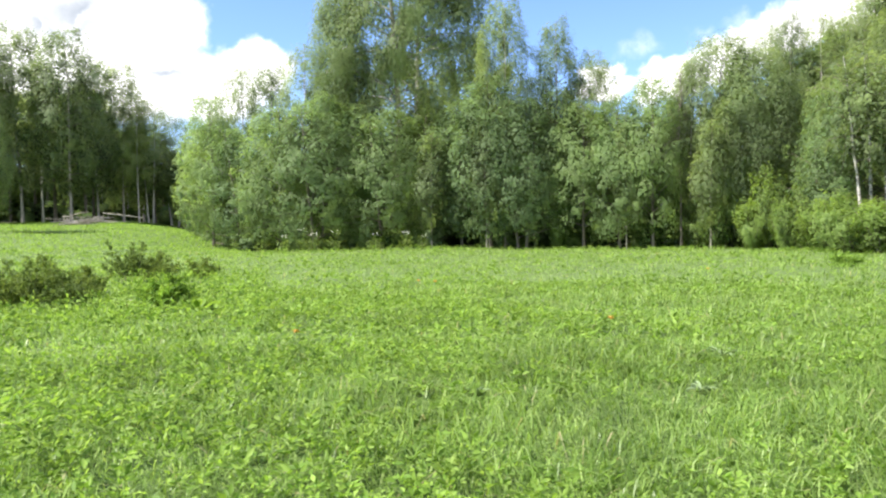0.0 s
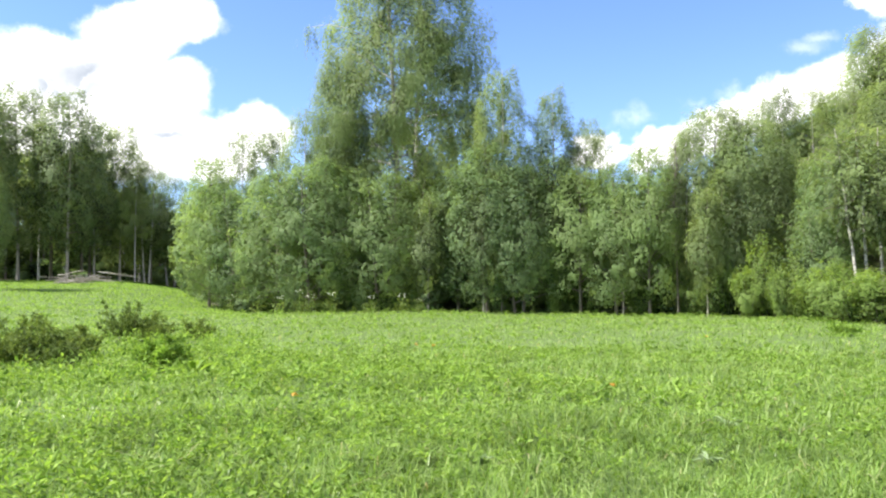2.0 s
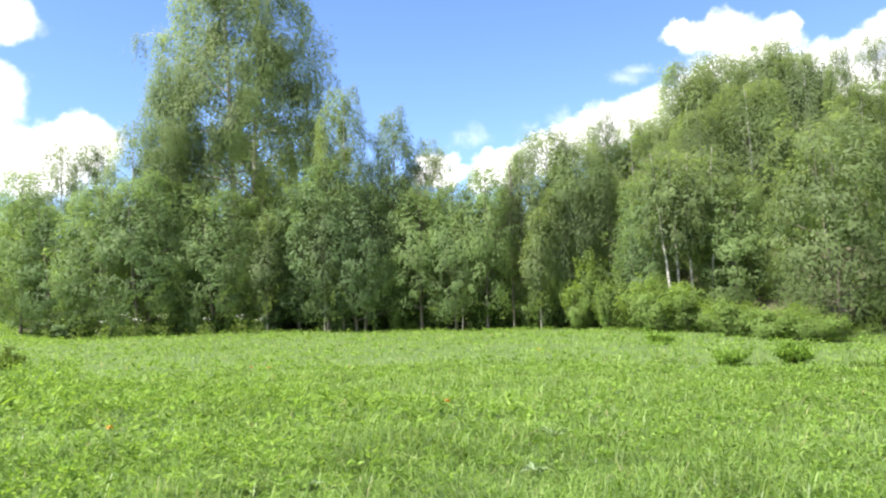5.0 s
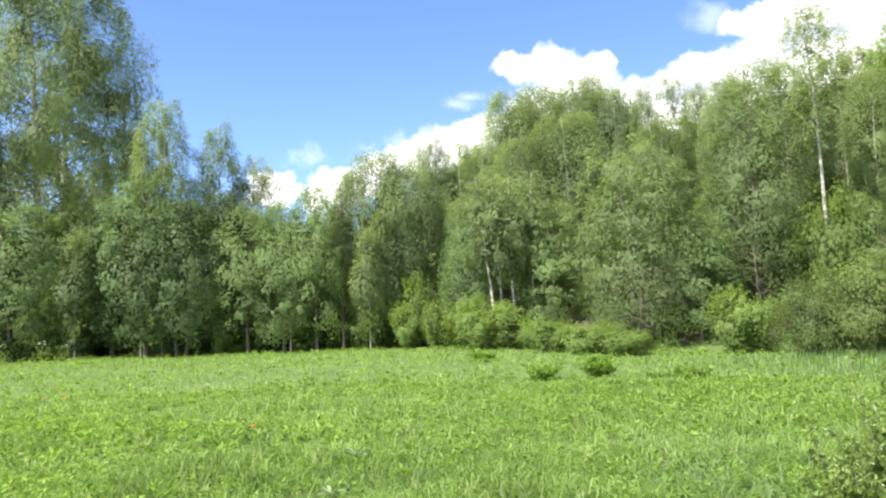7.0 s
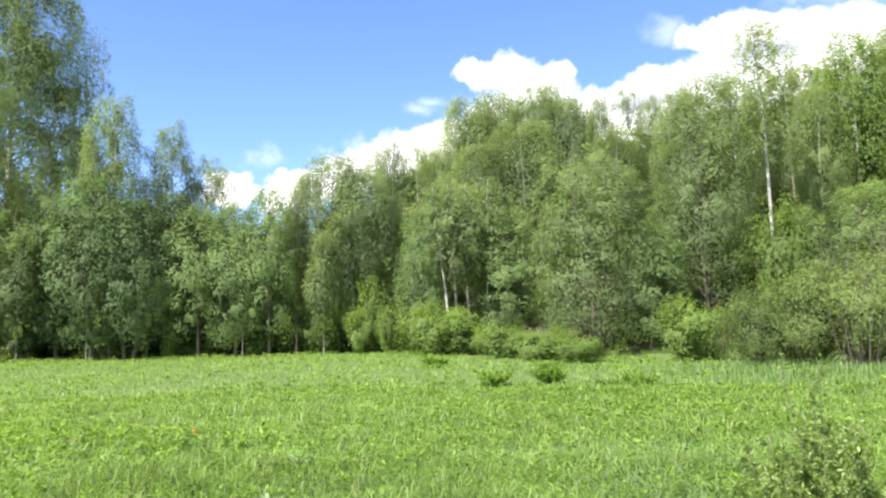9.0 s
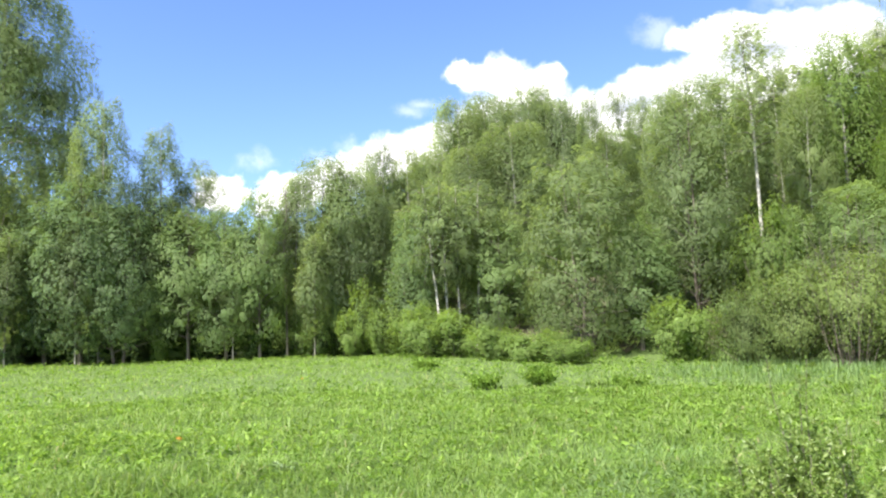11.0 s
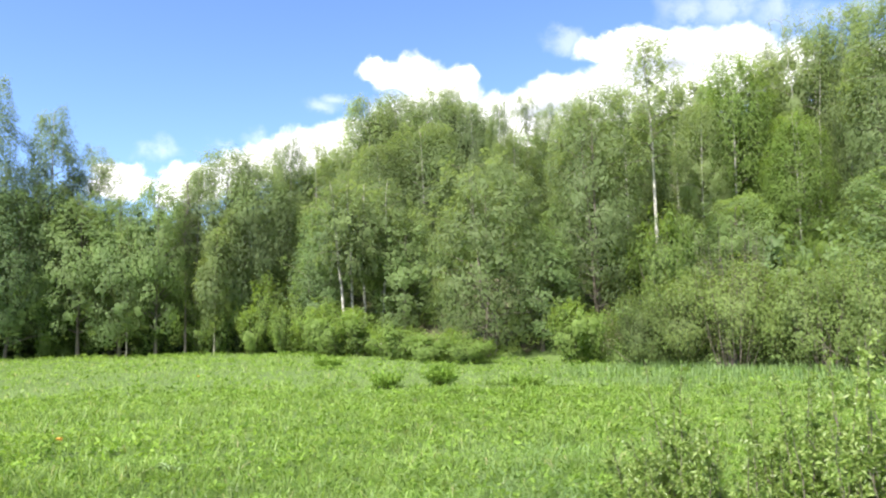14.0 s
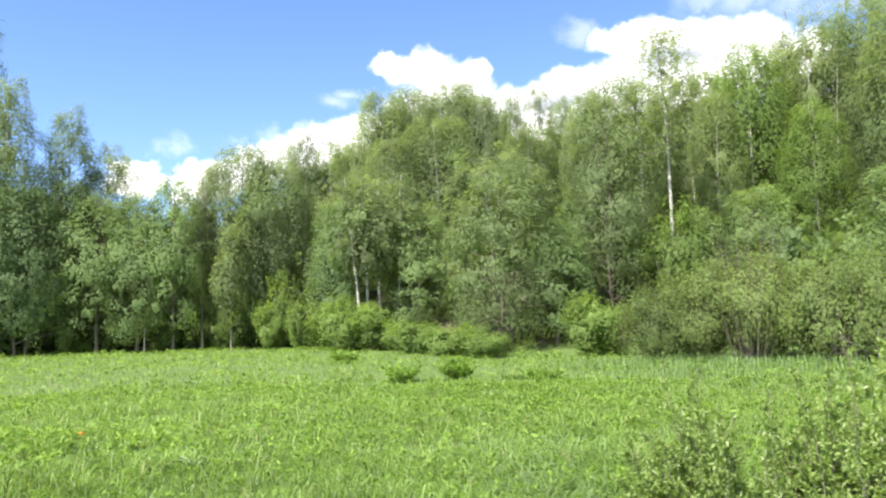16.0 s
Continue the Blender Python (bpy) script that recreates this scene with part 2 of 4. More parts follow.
GROUND, gt, gp = material("meadow_ground")
g_fine = noise_of(gt, 7.0, 6.0, 0.65)
g_wide = noise_of(gt, 0.25, 4.0, 0.6)
g_colour = mix_of(gt, ramp_of(gt, g_wide, [(0.35, (0, 0, 0)), (0.65, (1, 1, 1))]),
                  ramp_of(gt, g_fine, [(0.3, (0.045, 0.075, 0.016)), (0.7, (0.095, 0.160, 0.026))]),
                  ramp_of(gt, g_fine, [(0.3, (0.050, 0.080, 0.018)), (0.7, (0.110, 0.175, 0.032))]))
gt.links.new(g_colour, gp.inputs["Base Color"])
gp.inputs["Roughness"].default_value = 0.9
g_bump = node(gt, "ShaderNodeBump")
g_bump.inputs["Distance"].default_value = 0.06
gt.links.new(g_fine, g_bump.inputs["Height"])
gt.links.new(g_bump.outputs[0], gp.inputs["Normal"])

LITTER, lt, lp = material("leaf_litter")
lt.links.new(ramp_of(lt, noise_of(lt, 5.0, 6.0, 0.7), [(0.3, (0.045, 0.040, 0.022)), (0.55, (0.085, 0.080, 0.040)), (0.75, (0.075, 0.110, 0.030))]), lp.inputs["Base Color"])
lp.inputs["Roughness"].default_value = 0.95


# ---- building helpers ----
def step(lo, hi, v):
    s = np.clip((v - lo) / (hi - lo), 0, 1)
    return s * s * (3 - 2 * s)


def ground_z(x, y):
    """The meadow is flat; it climbs gently to the wood on the left and steeply under the wood on the right."""
    x, y = np.asarray(x, float), np.asarray(y, float)
    r, b = np.hypot(x, y), np.degrees(np.arctan2(x, y))
    left = step(-13, -24, b) * (1 - step(-70, -110, b))
    right = step(15, 34, b) * (1 - step(80, 125, b))
    foot = np.interp(b, [15, 25, 35, 45, 65], [46, 40, 33, 30, 28])
    z = left * (2.1 * step(32, 78, r) + 3.0 * step(80, 260, r))
    z = z + right * 0.30 * np.clip(r - foot, 0, 34) * step(0, 7, r - foot)
    z = z + 0.05 * np.sin(x * 0.9 + 1.3 * np.sin(y * 0.5)) * np.sin(y * 0.8 + 0.7) + 0.10 * np.sin(x * 0.21 + 2) * np.sin(y * 0.17)
    return z - 0.05 - 0.14 * step(9, 22, r)


def spot(bearing, distance):
    x, y = distance * math.sin(radians(bearing)), distance * math.cos(radians(bearing))
    return x, y, float(ground_z(x, y))


def mesh_of(name, verts, faces, mat, smooth=False, normals=None):
    """verts (n,3) and faces (m,k) arrays, quick for many small pieces; normals round off a crown's leaves."""
    verts, faces = np.asarray(verts, np.float32), np.asarray(faces, np.int32)
    me = bpy.data.meshes.new(name)
    k = faces.shape[1]
    me.vertices.add(len(verts))
    me.vertices.foreach_set("co", verts.ravel())
    me.loops.add(faces.size)
    me.loops.foreach_set("vertex_index", faces.ravel())
    me.polygons.add(len(faces))
    me.polygons.foreach_set("loop_start", np.arange(0, faces.size, k, dtype=np.int32))
    me.update(calc_edges=True)
    if smooth:
        me.polygons.foreach_set("use_smooth", np.ones(len(faces), bool))
    me.materials.append(mat)
    me.validate()
    if normals is not None:
        me.polygons.foreach_set("use_smooth", np.ones(len(faces), bool))
        me.normals_split_custom_set_from_vertices(np.asarray(normals, np.float32).tolist())
    return me


def mesh_part(name, verts, faces, mat, parent=None, label="", smooth=False, normals=None):
    ob = new(name, mesh_of(name, verts, faces, mat, smooth, normals))
    ob.parent = parent
    return tagged(ob, label)


def tubes(lines, sides):
    """Tapered tubes along lines of (points (k,3), radii (k,)), as verts and quads."""
    verts, faces, base = [], [], 0
    ring = np.arange(sides) * 2 * np.pi / sides
    for pts, rad in lines:
        pts, rad = np.asarray(pts, float), np.asarray(rad, float)
        way = np.gradient(pts, axis=0)
        way /= np.linalg.norm(way, axis=1)[:, None] + 1e-9
        helper = np.where(np.abs(way[:, 2:3]) > 0.8, [[1.0, 0, 0]], [[0, 0, 1.0]])
        u = np.cross(way, helper)
        u /= np.linalg.norm(u, axis=1)[:, None] + 1e-9
        v = np.cross(way, u)
        verts.append((pts[:, None] + rad[:, None, None] * (np.cos(ring)[None, :, None] * u[:, None] + np.sin(ring)[None, :, None] * v[:, None])).reshape(-1, 3))
        i, j = np.meshgrid(np.arange(len(pts) - 1), np.arange(sides), indexing="ij")
        a, b = base + i * sides + j, base + i * sides + (j + 1) % sides
        faces.append(np.stack([a, b, b + sides, a + sides], -1).reshape(-1, 4))
        base += len(pts) * sides
    return np.concatenate(verts), np.concatenate(faces)


def outward(at, middle, flat=0.8):
    """Unit vectors away from a crown's middle line."""
    d = at - [[0, 0, middle]]
    d[:, 2] *= flat
    return d / (np.linalg.norm(d, axis=1)[:, None] + 0.3)


def leaf_tris(rng, at, size, up=0.5, long=1.35, out=None, loose=0.45, droop=0.0):
    """One small pointed triangle a leaf or spray, at the points given; with out the leaves turn to the light outside, with droop they hang."""
    n = len(at)
    nrm = rng.normal(size=(n, 3))
    nrm /= np.linalg.norm(nrm, axis=1)[:, None]
    if out is None:
        nrm[:, 2] = np.abs(nrm[:, 2]) + up
    else:
        nrm = nrm * loose + out + [[0, 0, up]]
    nrm /= np.linalg.norm(nrm, axis=1)[:, None]
    aim = rng.normal(size=(n, 3)) - [[0, 0, droop]]
    d = aim - nrm * (aim * nrm).sum(1)[:, None]
    d /= np.linalg.norm(d, axis=1)[:, None] + 1e-9
    e = np.cross(nrm, d)
    s = (size * rng.uniform(0.6, 1.4, n))[:, None]
    verts = np.stack([at + d * s * long * 0.6, at - d * s * 0.4 + e * s * 0.5, at - d * s * 0.4 - e * s * 0.5], 1).reshape(-1, 3)
    if out is None:
        return verts, np.arange(3 * n).reshape(-1, 3)
    soft = nrm * 0.30 + out + [[0, 0, up + 0.1]]
    soft /= np.linalg.norm(soft, axis=1)[:, None] + 1e-9
    return verts, np.arange(3 * n).reshape(-1, 3), np.repeat(soft, 3, 0)


def leaf_rhombs(rng, at, way, length, width, up=0.6, fold=0.15):
    """Pointed leaves, four corners and a fold, that grow from the points along way."""
    n = len(at)
    way = way / (np.linalg.norm(way, axis=1)[:, None] + 1e-9)
    side = np.cross(way, rng.normal(size=(n, 3)) * 0.6 + [[0, 0, up]])
    side /= np.linalg.norm(side, axis=1)[:, None] + 1e-9
    nrm = np.cross(side, way)
    l, w = np.asarray(length)[:, None], np.asarray(width)[:, None]
    mid = at + way * l * 0.45
    verts = np.stack([at, mid + side * w * 0.5 + nrm * w * fold, at + way * l - nrm * l * 0.12, mid - side * w * 0.5 + nrm * w * fold], 1).reshape(-1, 3)
    i = np.arange(n)[:, None] * 4
    return verts, np.concatenate([i + [0, 1, 2], i + [0, 2, 3]], 0)


def blades(rng, x, y, h, w, lean=0.45):
    """Bent tapered blades, five corners each, rooted in the ground."""
    n = len(x)
    z = ground_z(x, y) - 0.02
    turn, out = rng.uniform(0, 2 * np.pi, n), rng.uniform(0.22, 1.0, n) * lean
    d, s = np.stack([np.cos(turn), np.sin(turn)], 1), np.stack([-np.sin(turn), np.cos(turn)], 1)
    root = np.stack([x, y], 1)
    mid, tip = root + d * (h * out * 0.35)[:, None], root + d * (h * out)[:, None]
    half = (s * (w * 0.5)[:, None])

    def p(xy, up):
        return np.concatenate([xy, (z + up)[:, None]], 1)

    verts = np.stack([p(root - half, 0 * h), p(root + half, 0 * h), p(mid + half * 0.85, h * 0.66), p(mid - half * 0.85, h * 0.66), p(tip, h * np.maximum(0.98 - 0.38 * out, 0.25))], 1).reshape(-1, 3)
    i = np.arange(n)[:, None] * 5
    return verts, np.concatenate([i + [0, 1, 2], i + [0, 2, 3], i + [3, 2, 4]], 0)


def arching(rng, x, y, h, w, lean=1.6):
    """Long blades that rise and bow over in an arc, seven corners each."""
    n = len(x)
    z = ground_z(x, y) - 0.02
    turn, out = rng.uniform(0, 2 * np.pi, n), rng.uniform(0.35, 1.0, n) * lean
    d, s = np.stack([np.cos(turn), np.sin(turn), 0 * turn], 1), np.stack([-np.sin(turn), np.cos(turn), 0 * turn], 1)
    root, half = np.stack([x, y, z], 1), s * (w * 0.5)[:, None]
    spine = [root + d * (h * out * q ** 1.7)[:, None] + np.stack([0 * h, 0 * h, h * (1.35 * q - (0.35 + 0.38 * out) * q ** 2.4)], 1) for q in (0.0, 0.4, 0.74, 1.0)]
    verts = np.stack([spine[0] - half, spine[0] + half, spine[1] + half, spine[1] - half, spine[2] + half * 0.8, spine[2] - half * 0.8, spine[3]], 1).reshape(-1, 3)
    i = np.arange(n)[:, None] * 7
    return verts, np.concatenate([i + [0, 1, 2], i + [0, 2, 3], i + [3, 2, 4], i + [3, 4, 5], i + [5, 4, 6]], 0)


def trunk_line(rng, h, r0, sway, k=9, start=(0, 0), lean=(0, 0)):
    s = np.linspace(0, 1, k)
    x = start[0] + lean[0] * h * s + sway * np.cumsum(rng.normal(size=k)) * 0.35 * s
    y = start[1] + lean[1] * h * s + sway * np.cumsum(rng.normal(size=k)) * 0.35 * s
    rad = r0 * (1 - s) ** 0.8 + 0.012
    rad[0] *= 1.25
    return np.stack([x, y, h * s], 1), rad


def along(pts, s):
    k = np.linspace(0, 1, len(pts))
    return np.stack([np.interp(s, k, pts[:, i]) for i in range(3)], -1)


def limbs_of(rng, pts, rad, count, low, reach, profile, rise, droop, k=5):
    """Limbs that leave a trunk from the height share low upwards; reach times profile(share) long."""
    out = []
    h = pts[-1, 2]
    for i in range(count):
        s = low + (0.985 - low) * ((i + rng.uniform(0, 0.9)) / count)
        u = (s - low) / (1 - low)
        length = reach * profile(u) * rng.uniform(0.65, 1.12)
        turn = i * 2.39996 + rng.uniform(-0.5, 0.5)
        el = rise * (0.55 + 0.6 * u) + rng.uniform(-0.15, 0.15)
        q = np.linspace(0, 1, k)
        flat = length * q * math.cos(el)
        up = length * (math.sin(el) * q - droop * q ** 2.2)
        start = along(pts, s)
        bend = rng.uniform(-0.35, 0.35)
        p = start + np.stack([flat * np.cos(turn + bend * q), flat * np.sin(turn + bend * q), up], 1)
        p[:, 2] = np.clip(p[:, 2], 0.25, h * 1.02)
        r = max(0.012, float(np.interp(s, np.linspace(0, 1, len(rad)), rad)) * 0.45)
        out.append((p, r * (1 - q) ** 0.9 + 0.006))
    return out


def tree(name, label, category, trunks, limbs, leaves, bark, leaf_mat, group="", twig_mat=None, boughs=0):
    t = tagged(new(name), label, category, group)
    stems = [mesh_part("trunk", *tubes([line], 8), bark, t, smooth=True) for line in trunks]
    # the thickest limbs are boughs of their own on their trunk
    limbs = sorted(limbs or [], key=lambda l: -l[1][0])
    if boughs:
        for line in limbs[:boughs]:
            near = min(range(len(trunks)), key=lambda i: np.linalg.norm(trunks[i][0] - line[0][0], axis=1).min())
            mesh_part("bough", *tubes([line], 5), twig_mat or BARK_DARK, stems[near], smooth=True)
        limbs = limbs[boughs:]
    if limbs:
        v, f = tubes(limbs, 3)
        tagged(mesh_part("branchwork", v, f, twig_mat or BARK_DARK, t), kind="stuff")
    if leaves:
        mesh_part("crown", *leaves[:2], leaf_mat, t, normals=leaves[2])
    return t


def dome(peak, power, foot):
    """A crown's outline: its width by the share of its height, widest at peak."""
    return lambda u: foot + (1 - foot) * u / peak if u < peak else max(0.12, 1 - ((u - peak) / (1.06 - peak)) ** 2) ** power


def lobed(rng, n, h, r, low, profile, lobe, stretch=1.2):
    """Leaves on the outer sides of the rounded masses that make up a crown, and the way each one faces."""
    grid = np.linspace(0.02, 1, 60)
    share = np.array([profile(v) for v in grid])
    k = max(10, int(2 * np.pi * r * share.mean() * h * (1 - low) / (1.7 * lobe * lobe)))
    u, a = rng.choice(grid, k, p=share / share.sum()) + rng.uniform(-0.01, 0.01, k), np.arange(k) * 2.39996 + rng.uniform(-0.6, 0.6, k)
    wide = r * np.interp(u, grid, share)
    big = np.minimum(lobe * rng.uniform(0.6, 1.35, k), 0.45 * wide + 0.3)
    off = np.maximum(wide - 0.75 * big, 0.05) * rng.uniform(0.72, 1.06, k)
    heart = np.stack([off * np.cos(a), off * np.sin(a), np.clip(h * (low + (1 - low) * u), big * 0.6, h - big * stretch * 0.8)], 1)
    away = np.stack([np.cos(a), np.sin(a), 0.2 + 1.2 * np.clip(u - 0.6, 0, 1)], 1)
    pick = rng.choice(k, n, p=big ** 2 / (big ** 2).sum())
    d = rng.normal(size=(n, 3))
    d /= np.linalg.norm(d, axis=1)[:, None]
    back = (d * away[pick]).sum(1) < rng.uniform(-0.5, 0.1, n)
    d[back] = -d[back]
    at = heart[pick] + d * (big[pick] * rng.uniform(0.55, 1.08, n) ** 0.7)[:, None] * [1, 1, stretch] + rng.normal(size=(n, 3)) * 0.06
    return at, 0.75 * outward(at, h * 0.45) + 0.55 * d


def birch(rng, h, r, leaves, label, low=0.22, stems=1, size=0.2, hang=1.3, mat=None, profile=None, count=30, lean=0.0, group="birches", bark=None, fill=0.5, girth=0.0085, boughs=6, lobe=0.85, limb_mat=None):
    """Weeping birch: pale stem, limbs that arch over, sprays of leaves that hang in strings."""
    profile = profile or dome(0.42, 0.62, 0.6)
    trunks, limbs = [], []
    for s in range(stems):
        a = rng.uniform(0, 6.28)
        off = (0.35 * math.cos(a) * (stems > 1), 0.35 * math.sin(a) * (stems > 1))
        spread = 0.07 * (stems > 1)
        p, rad = trunk_line(rng, h * (1 - 0.10 * s), girth * h / stems ** 0.4, 0.05 * h ** 0.5, start=off, lean=(spread * math.cos(a) + lean, spread * math.sin(a)))
        trunks.append((p, rad))
        limbs += limbs_of(rng, p, rad, count // stems, low, r * 1.22, profile, 0.75, 0.42)
    roots, strung = [], int(leaves * (1 - fill))
    weight = np.array([np.linalg.norm(p[-1] - p[0]) + 0.3 for p, _ in limbs])
    for (p, _), k in zip(limbs, np.maximum(3, strung / 11 * weight / weight.sum()).astype(int)):
        roots.append(along(p, 0.2 + 0.85 * np.sqrt(rng.uniform(0, 1, k))) + rng.normal(size=(k, 3)) * [0.22, 0.22, 0.15])
    roots = np.concatenate(roots)
    k = len(roots)
    pick, s = rng.integers(0, k, strung), rng.uniform(0, 1, strung)
    drop = (hang * rng.uniform(0.35, 1.0, k))[pick] * s
    drift = rng.normal(size=(k, 3))[pick] * [0.12, 0.12, 0.05] * s[:, None]
    at = roots[pick] + drift - np.stack([0 * s, 0 * s, drop], 1) + rng.normal(size=(strung, 3)) * 0.07
    mass, facing = lobed(rng, leaves - strung, h, r, low, profile, lobe, 1.5)
    mass[:, 2] -= hang * 0.4 * rng.uniform(0, 1, len(mass)) ** 2
    out = np.concatenate([outward(at, h * 0.5), facing])
    at = np.concatenate([at, mass])
    at[:, 2] = np.maximum(at[:, 2], 0.4)
    return tree("birch", label, "birch tree", trunks, limbs, leaf_tris(rng, at, size * 0.8, 0.1, 2.3, out, droop=2.2), bark or BARK_BIRCH, mat or LEAF_BIRCH, group, limb_mat, boughs)


def round_tree(rng, h, r, leaves, label, low=0.08, stems=2, size=0.22, mat=None, rise=0.8, clump=0.42, name="alder_tree", category="tree", profile=None, count=34, group="young trees at the meadow edge", bark=None, boughs=5, lobe=0.62):
    """Dense leafy tree with foliage down to the grass and clumps of leaves at the ends of its limbs."""
    profile = profile or dome(0.38, 0.5, 0.75)
    trunks, limbs = [], []
    for s in range(stems):
        a = s * 2.4 + rng.uniform(0, 1.5)
        spread = 0.10 * (stems > 1)
        p, rad = trunk_line(rng, h * (1 - 0.12 * s), 0.009 * h / stems ** 0.4 + 0.02, 0.05 * h ** 0.5, start=(0.25 * math.cos(a) * (stems > 1), 0.25 * math.sin(a) * (stems > 1)), lean=(spread * math.cos(a), spread * math.sin(a)))
        trunks.append((p, rad))
        limbs += limbs_of(rng, p, rad, count // stems, low, r * 1.2, profile, rise, 0.22)
    hearts, tufts = [], int(leaves * 0.35)
    weight = np.array([np.linalg.norm(p[-1] - p[0]) + 0.4 for p, _ in limbs])
    for (p, _), k in zip(limbs, np.maximum(3, tufts / 13 * weight / weight.sum()).astype(int)):
        hearts.append(along(p, rng.uniform(0.3, 1.04, k)) + rng.normal(size=(k, 3)) * 0.22)
    hearts = np.concatenate(hearts)
    pick = rng.integers(0, len(hearts), tufts)
    wide = (clump * rng.uniform(0.5, 1.35, len(hearts)))[pick][:, None]
    d = rng.normal(size=(tufts, 3))
    d *= (rng.uniform(0, 1, tufts) ** 0.6 / np.linalg.norm(d, axis=1))[:, None]
    at = hearts[pick] + d * wide * [1, 1, 0.8]
    mass, facing = lobed(rng, leaves - tufts, h, r, low, profile, lobe, 0.95)
    out = np.concatenate([0.85 * outward(at, h * 0.45) + 0.3 * d, facing])
    at = np.concatenate([at, mass])
    at[:, 2] = np.maximum(at[:, 2], 0.12)
    return tree(name, label, category, trunks, limbs, leaf_tris(rng, at, size * 0.85, 0.25, 2.0, out, droop=-0.7), bark or BARK_DARK, mat or LEAF_ALDER, group, boughs=boughs)


def shrub(rng, h, r, leaves, label, name="shrub", size=0.14, mat=None, stems=14, group="shrubs", long=1.35, clump=0.22, bark=None):
    """Many thin stems from one root, leafy to the ground."""
    lines = []
    for i in range(stems):
        a, lean = i * 2.39996, r * math.sqrt((i + 0.5) / stems) * rng.uniform(0.7, 1.05)
        top = h * (1.05 - 0.55 * (lean / r) ** 2) * rng.uniform(0.62, 1.12)
        q = np.linspace(0, 1, 6)
        p = np.stack([lean * q ** 0.8 * math.cos(a), lean * q ** 0.8 * math.sin(a), top * q ** 0.9], 1) + rng.normal(size=(6, 3)) * [0.03, 0.03, 0.02]
        p[0] = (0.08 * math.cos(a), 0.08 * math.sin(a), 0)
        lines.append((p, (0.006 + 0.008 * h) * (1 - q) + 0.004))
    at = []
    for p, _ in lines:
        n, k = leaves // stems, max(6, leaves // stems // 12)
        heart = along(p, rng.uniform(0.15, 1.02, k)) + rng.normal(size=(k, 3)) * 0.12 * r ** 0.5
        pick = rng.integers(0, k, n)
        at.append(heart[pick] + rng.normal(size=(n, 3)) * clump * 0.6)
    at = np.concatenate(at)
    at[:, 2] = np.abs(at[:, 2] - 0.03) + 0.03
    t = tagged(new(name), label, "shrub", group)
    v, f = tubes(lines, 4)
    tagged(mesh_part("stemwork", v, f, bark or BARK_DARK, t), kind="stuff")
    v, f, soft = leaf_tris(rng, at, size, 0.15, long, outward(at, h * 0.3), 0.6)
    mesh_part("foliage", v, f, mat or LEAF_ALDER, t, normals=soft)
    return t


MODELS = []


def model(ob, height, radius):
    """A tree kept aside to be copied."""
    MODELS.append(ob)
    return ob, height, radius


def stand(kind, bearing, distance, top, radius=None, turn=None, label="", group=""):
    """A copy of a model tree; top is the height of its tip above the meadow."""
    ob, h, r = kind
    x, y, z = spot(bearing, distance)
    sz = (top - z) / h
    sx = radius / r if radius else sz
    turn = (bearing * 73.1 + distance * 31.7) % 360 if turn is None else turn
    return tagged(copy_thing(ob, pose(x, y, z - 0.05, 0, 0, turn) @ Matrix.Diagonal((sx, sx, sz, 1))), label, "", group)


# ---- the ground: one sheet to the horizon ----
g_r = np.concatenate([np.linspace(0, 90, 91)[1:], np.geomspace(94, 4500, 30)])
g_a = np.linspace(-np.pi, np.pi, 241)[:-1]
gx, gy = np.outer(g_r, np.sin(g_a)).ravel(), np.outer(g_r, np.cos(g_a)).ravel()
g_verts = np.stack([gx, gy, ground_z(gx, gy)], 1)
gi, gj = np.meshgrid(np.arange(len(g_r) - 1), np.arange(240), indexing="ij")
gn = (gj + 1) % 240
g_faces = np.stack([gi * 240 + gj, (gi + 1) * 240 + gj, (gi + 1) * 240 + gn, gi * 240 + gn], -1).reshape(-1, 4)
g_verts = np.concatenate([g_verts, [[0, 0, float(ground_z(0, 0))]]])
ground = new("ground", mesh_of("ground", g_verts, g_faces, GROUND, True))
tagged(ground, "green meadow ground that climbs under the woods", "ground", "", "structure")
hub = bmesh.new()
hub.from_mesh(ground.data)
hub.verts.ensure_lookup_table()
for j in range(240):
    hub.faces.new([hub.verts[len(g_verts) - 1], hub.verts[(j + 1) % 240], hub.verts[j]])
bmesh.ops.recalc_face_normals(hub, faces=hub.faces)
hub.to_mesh(ground.data)
hub.free()


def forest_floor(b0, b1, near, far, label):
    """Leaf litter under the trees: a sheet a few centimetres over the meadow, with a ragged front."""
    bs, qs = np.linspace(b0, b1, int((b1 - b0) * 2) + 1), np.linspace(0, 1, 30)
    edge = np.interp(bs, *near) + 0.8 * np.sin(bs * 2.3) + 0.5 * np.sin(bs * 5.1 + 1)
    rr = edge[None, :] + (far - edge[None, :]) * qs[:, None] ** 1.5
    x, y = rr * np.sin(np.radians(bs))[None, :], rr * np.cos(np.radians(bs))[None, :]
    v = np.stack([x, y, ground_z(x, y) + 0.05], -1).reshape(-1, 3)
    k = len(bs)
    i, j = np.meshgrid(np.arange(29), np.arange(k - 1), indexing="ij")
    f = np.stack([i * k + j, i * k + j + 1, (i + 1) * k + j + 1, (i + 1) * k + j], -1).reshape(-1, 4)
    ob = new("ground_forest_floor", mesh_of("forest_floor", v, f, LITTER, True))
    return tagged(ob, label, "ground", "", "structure")


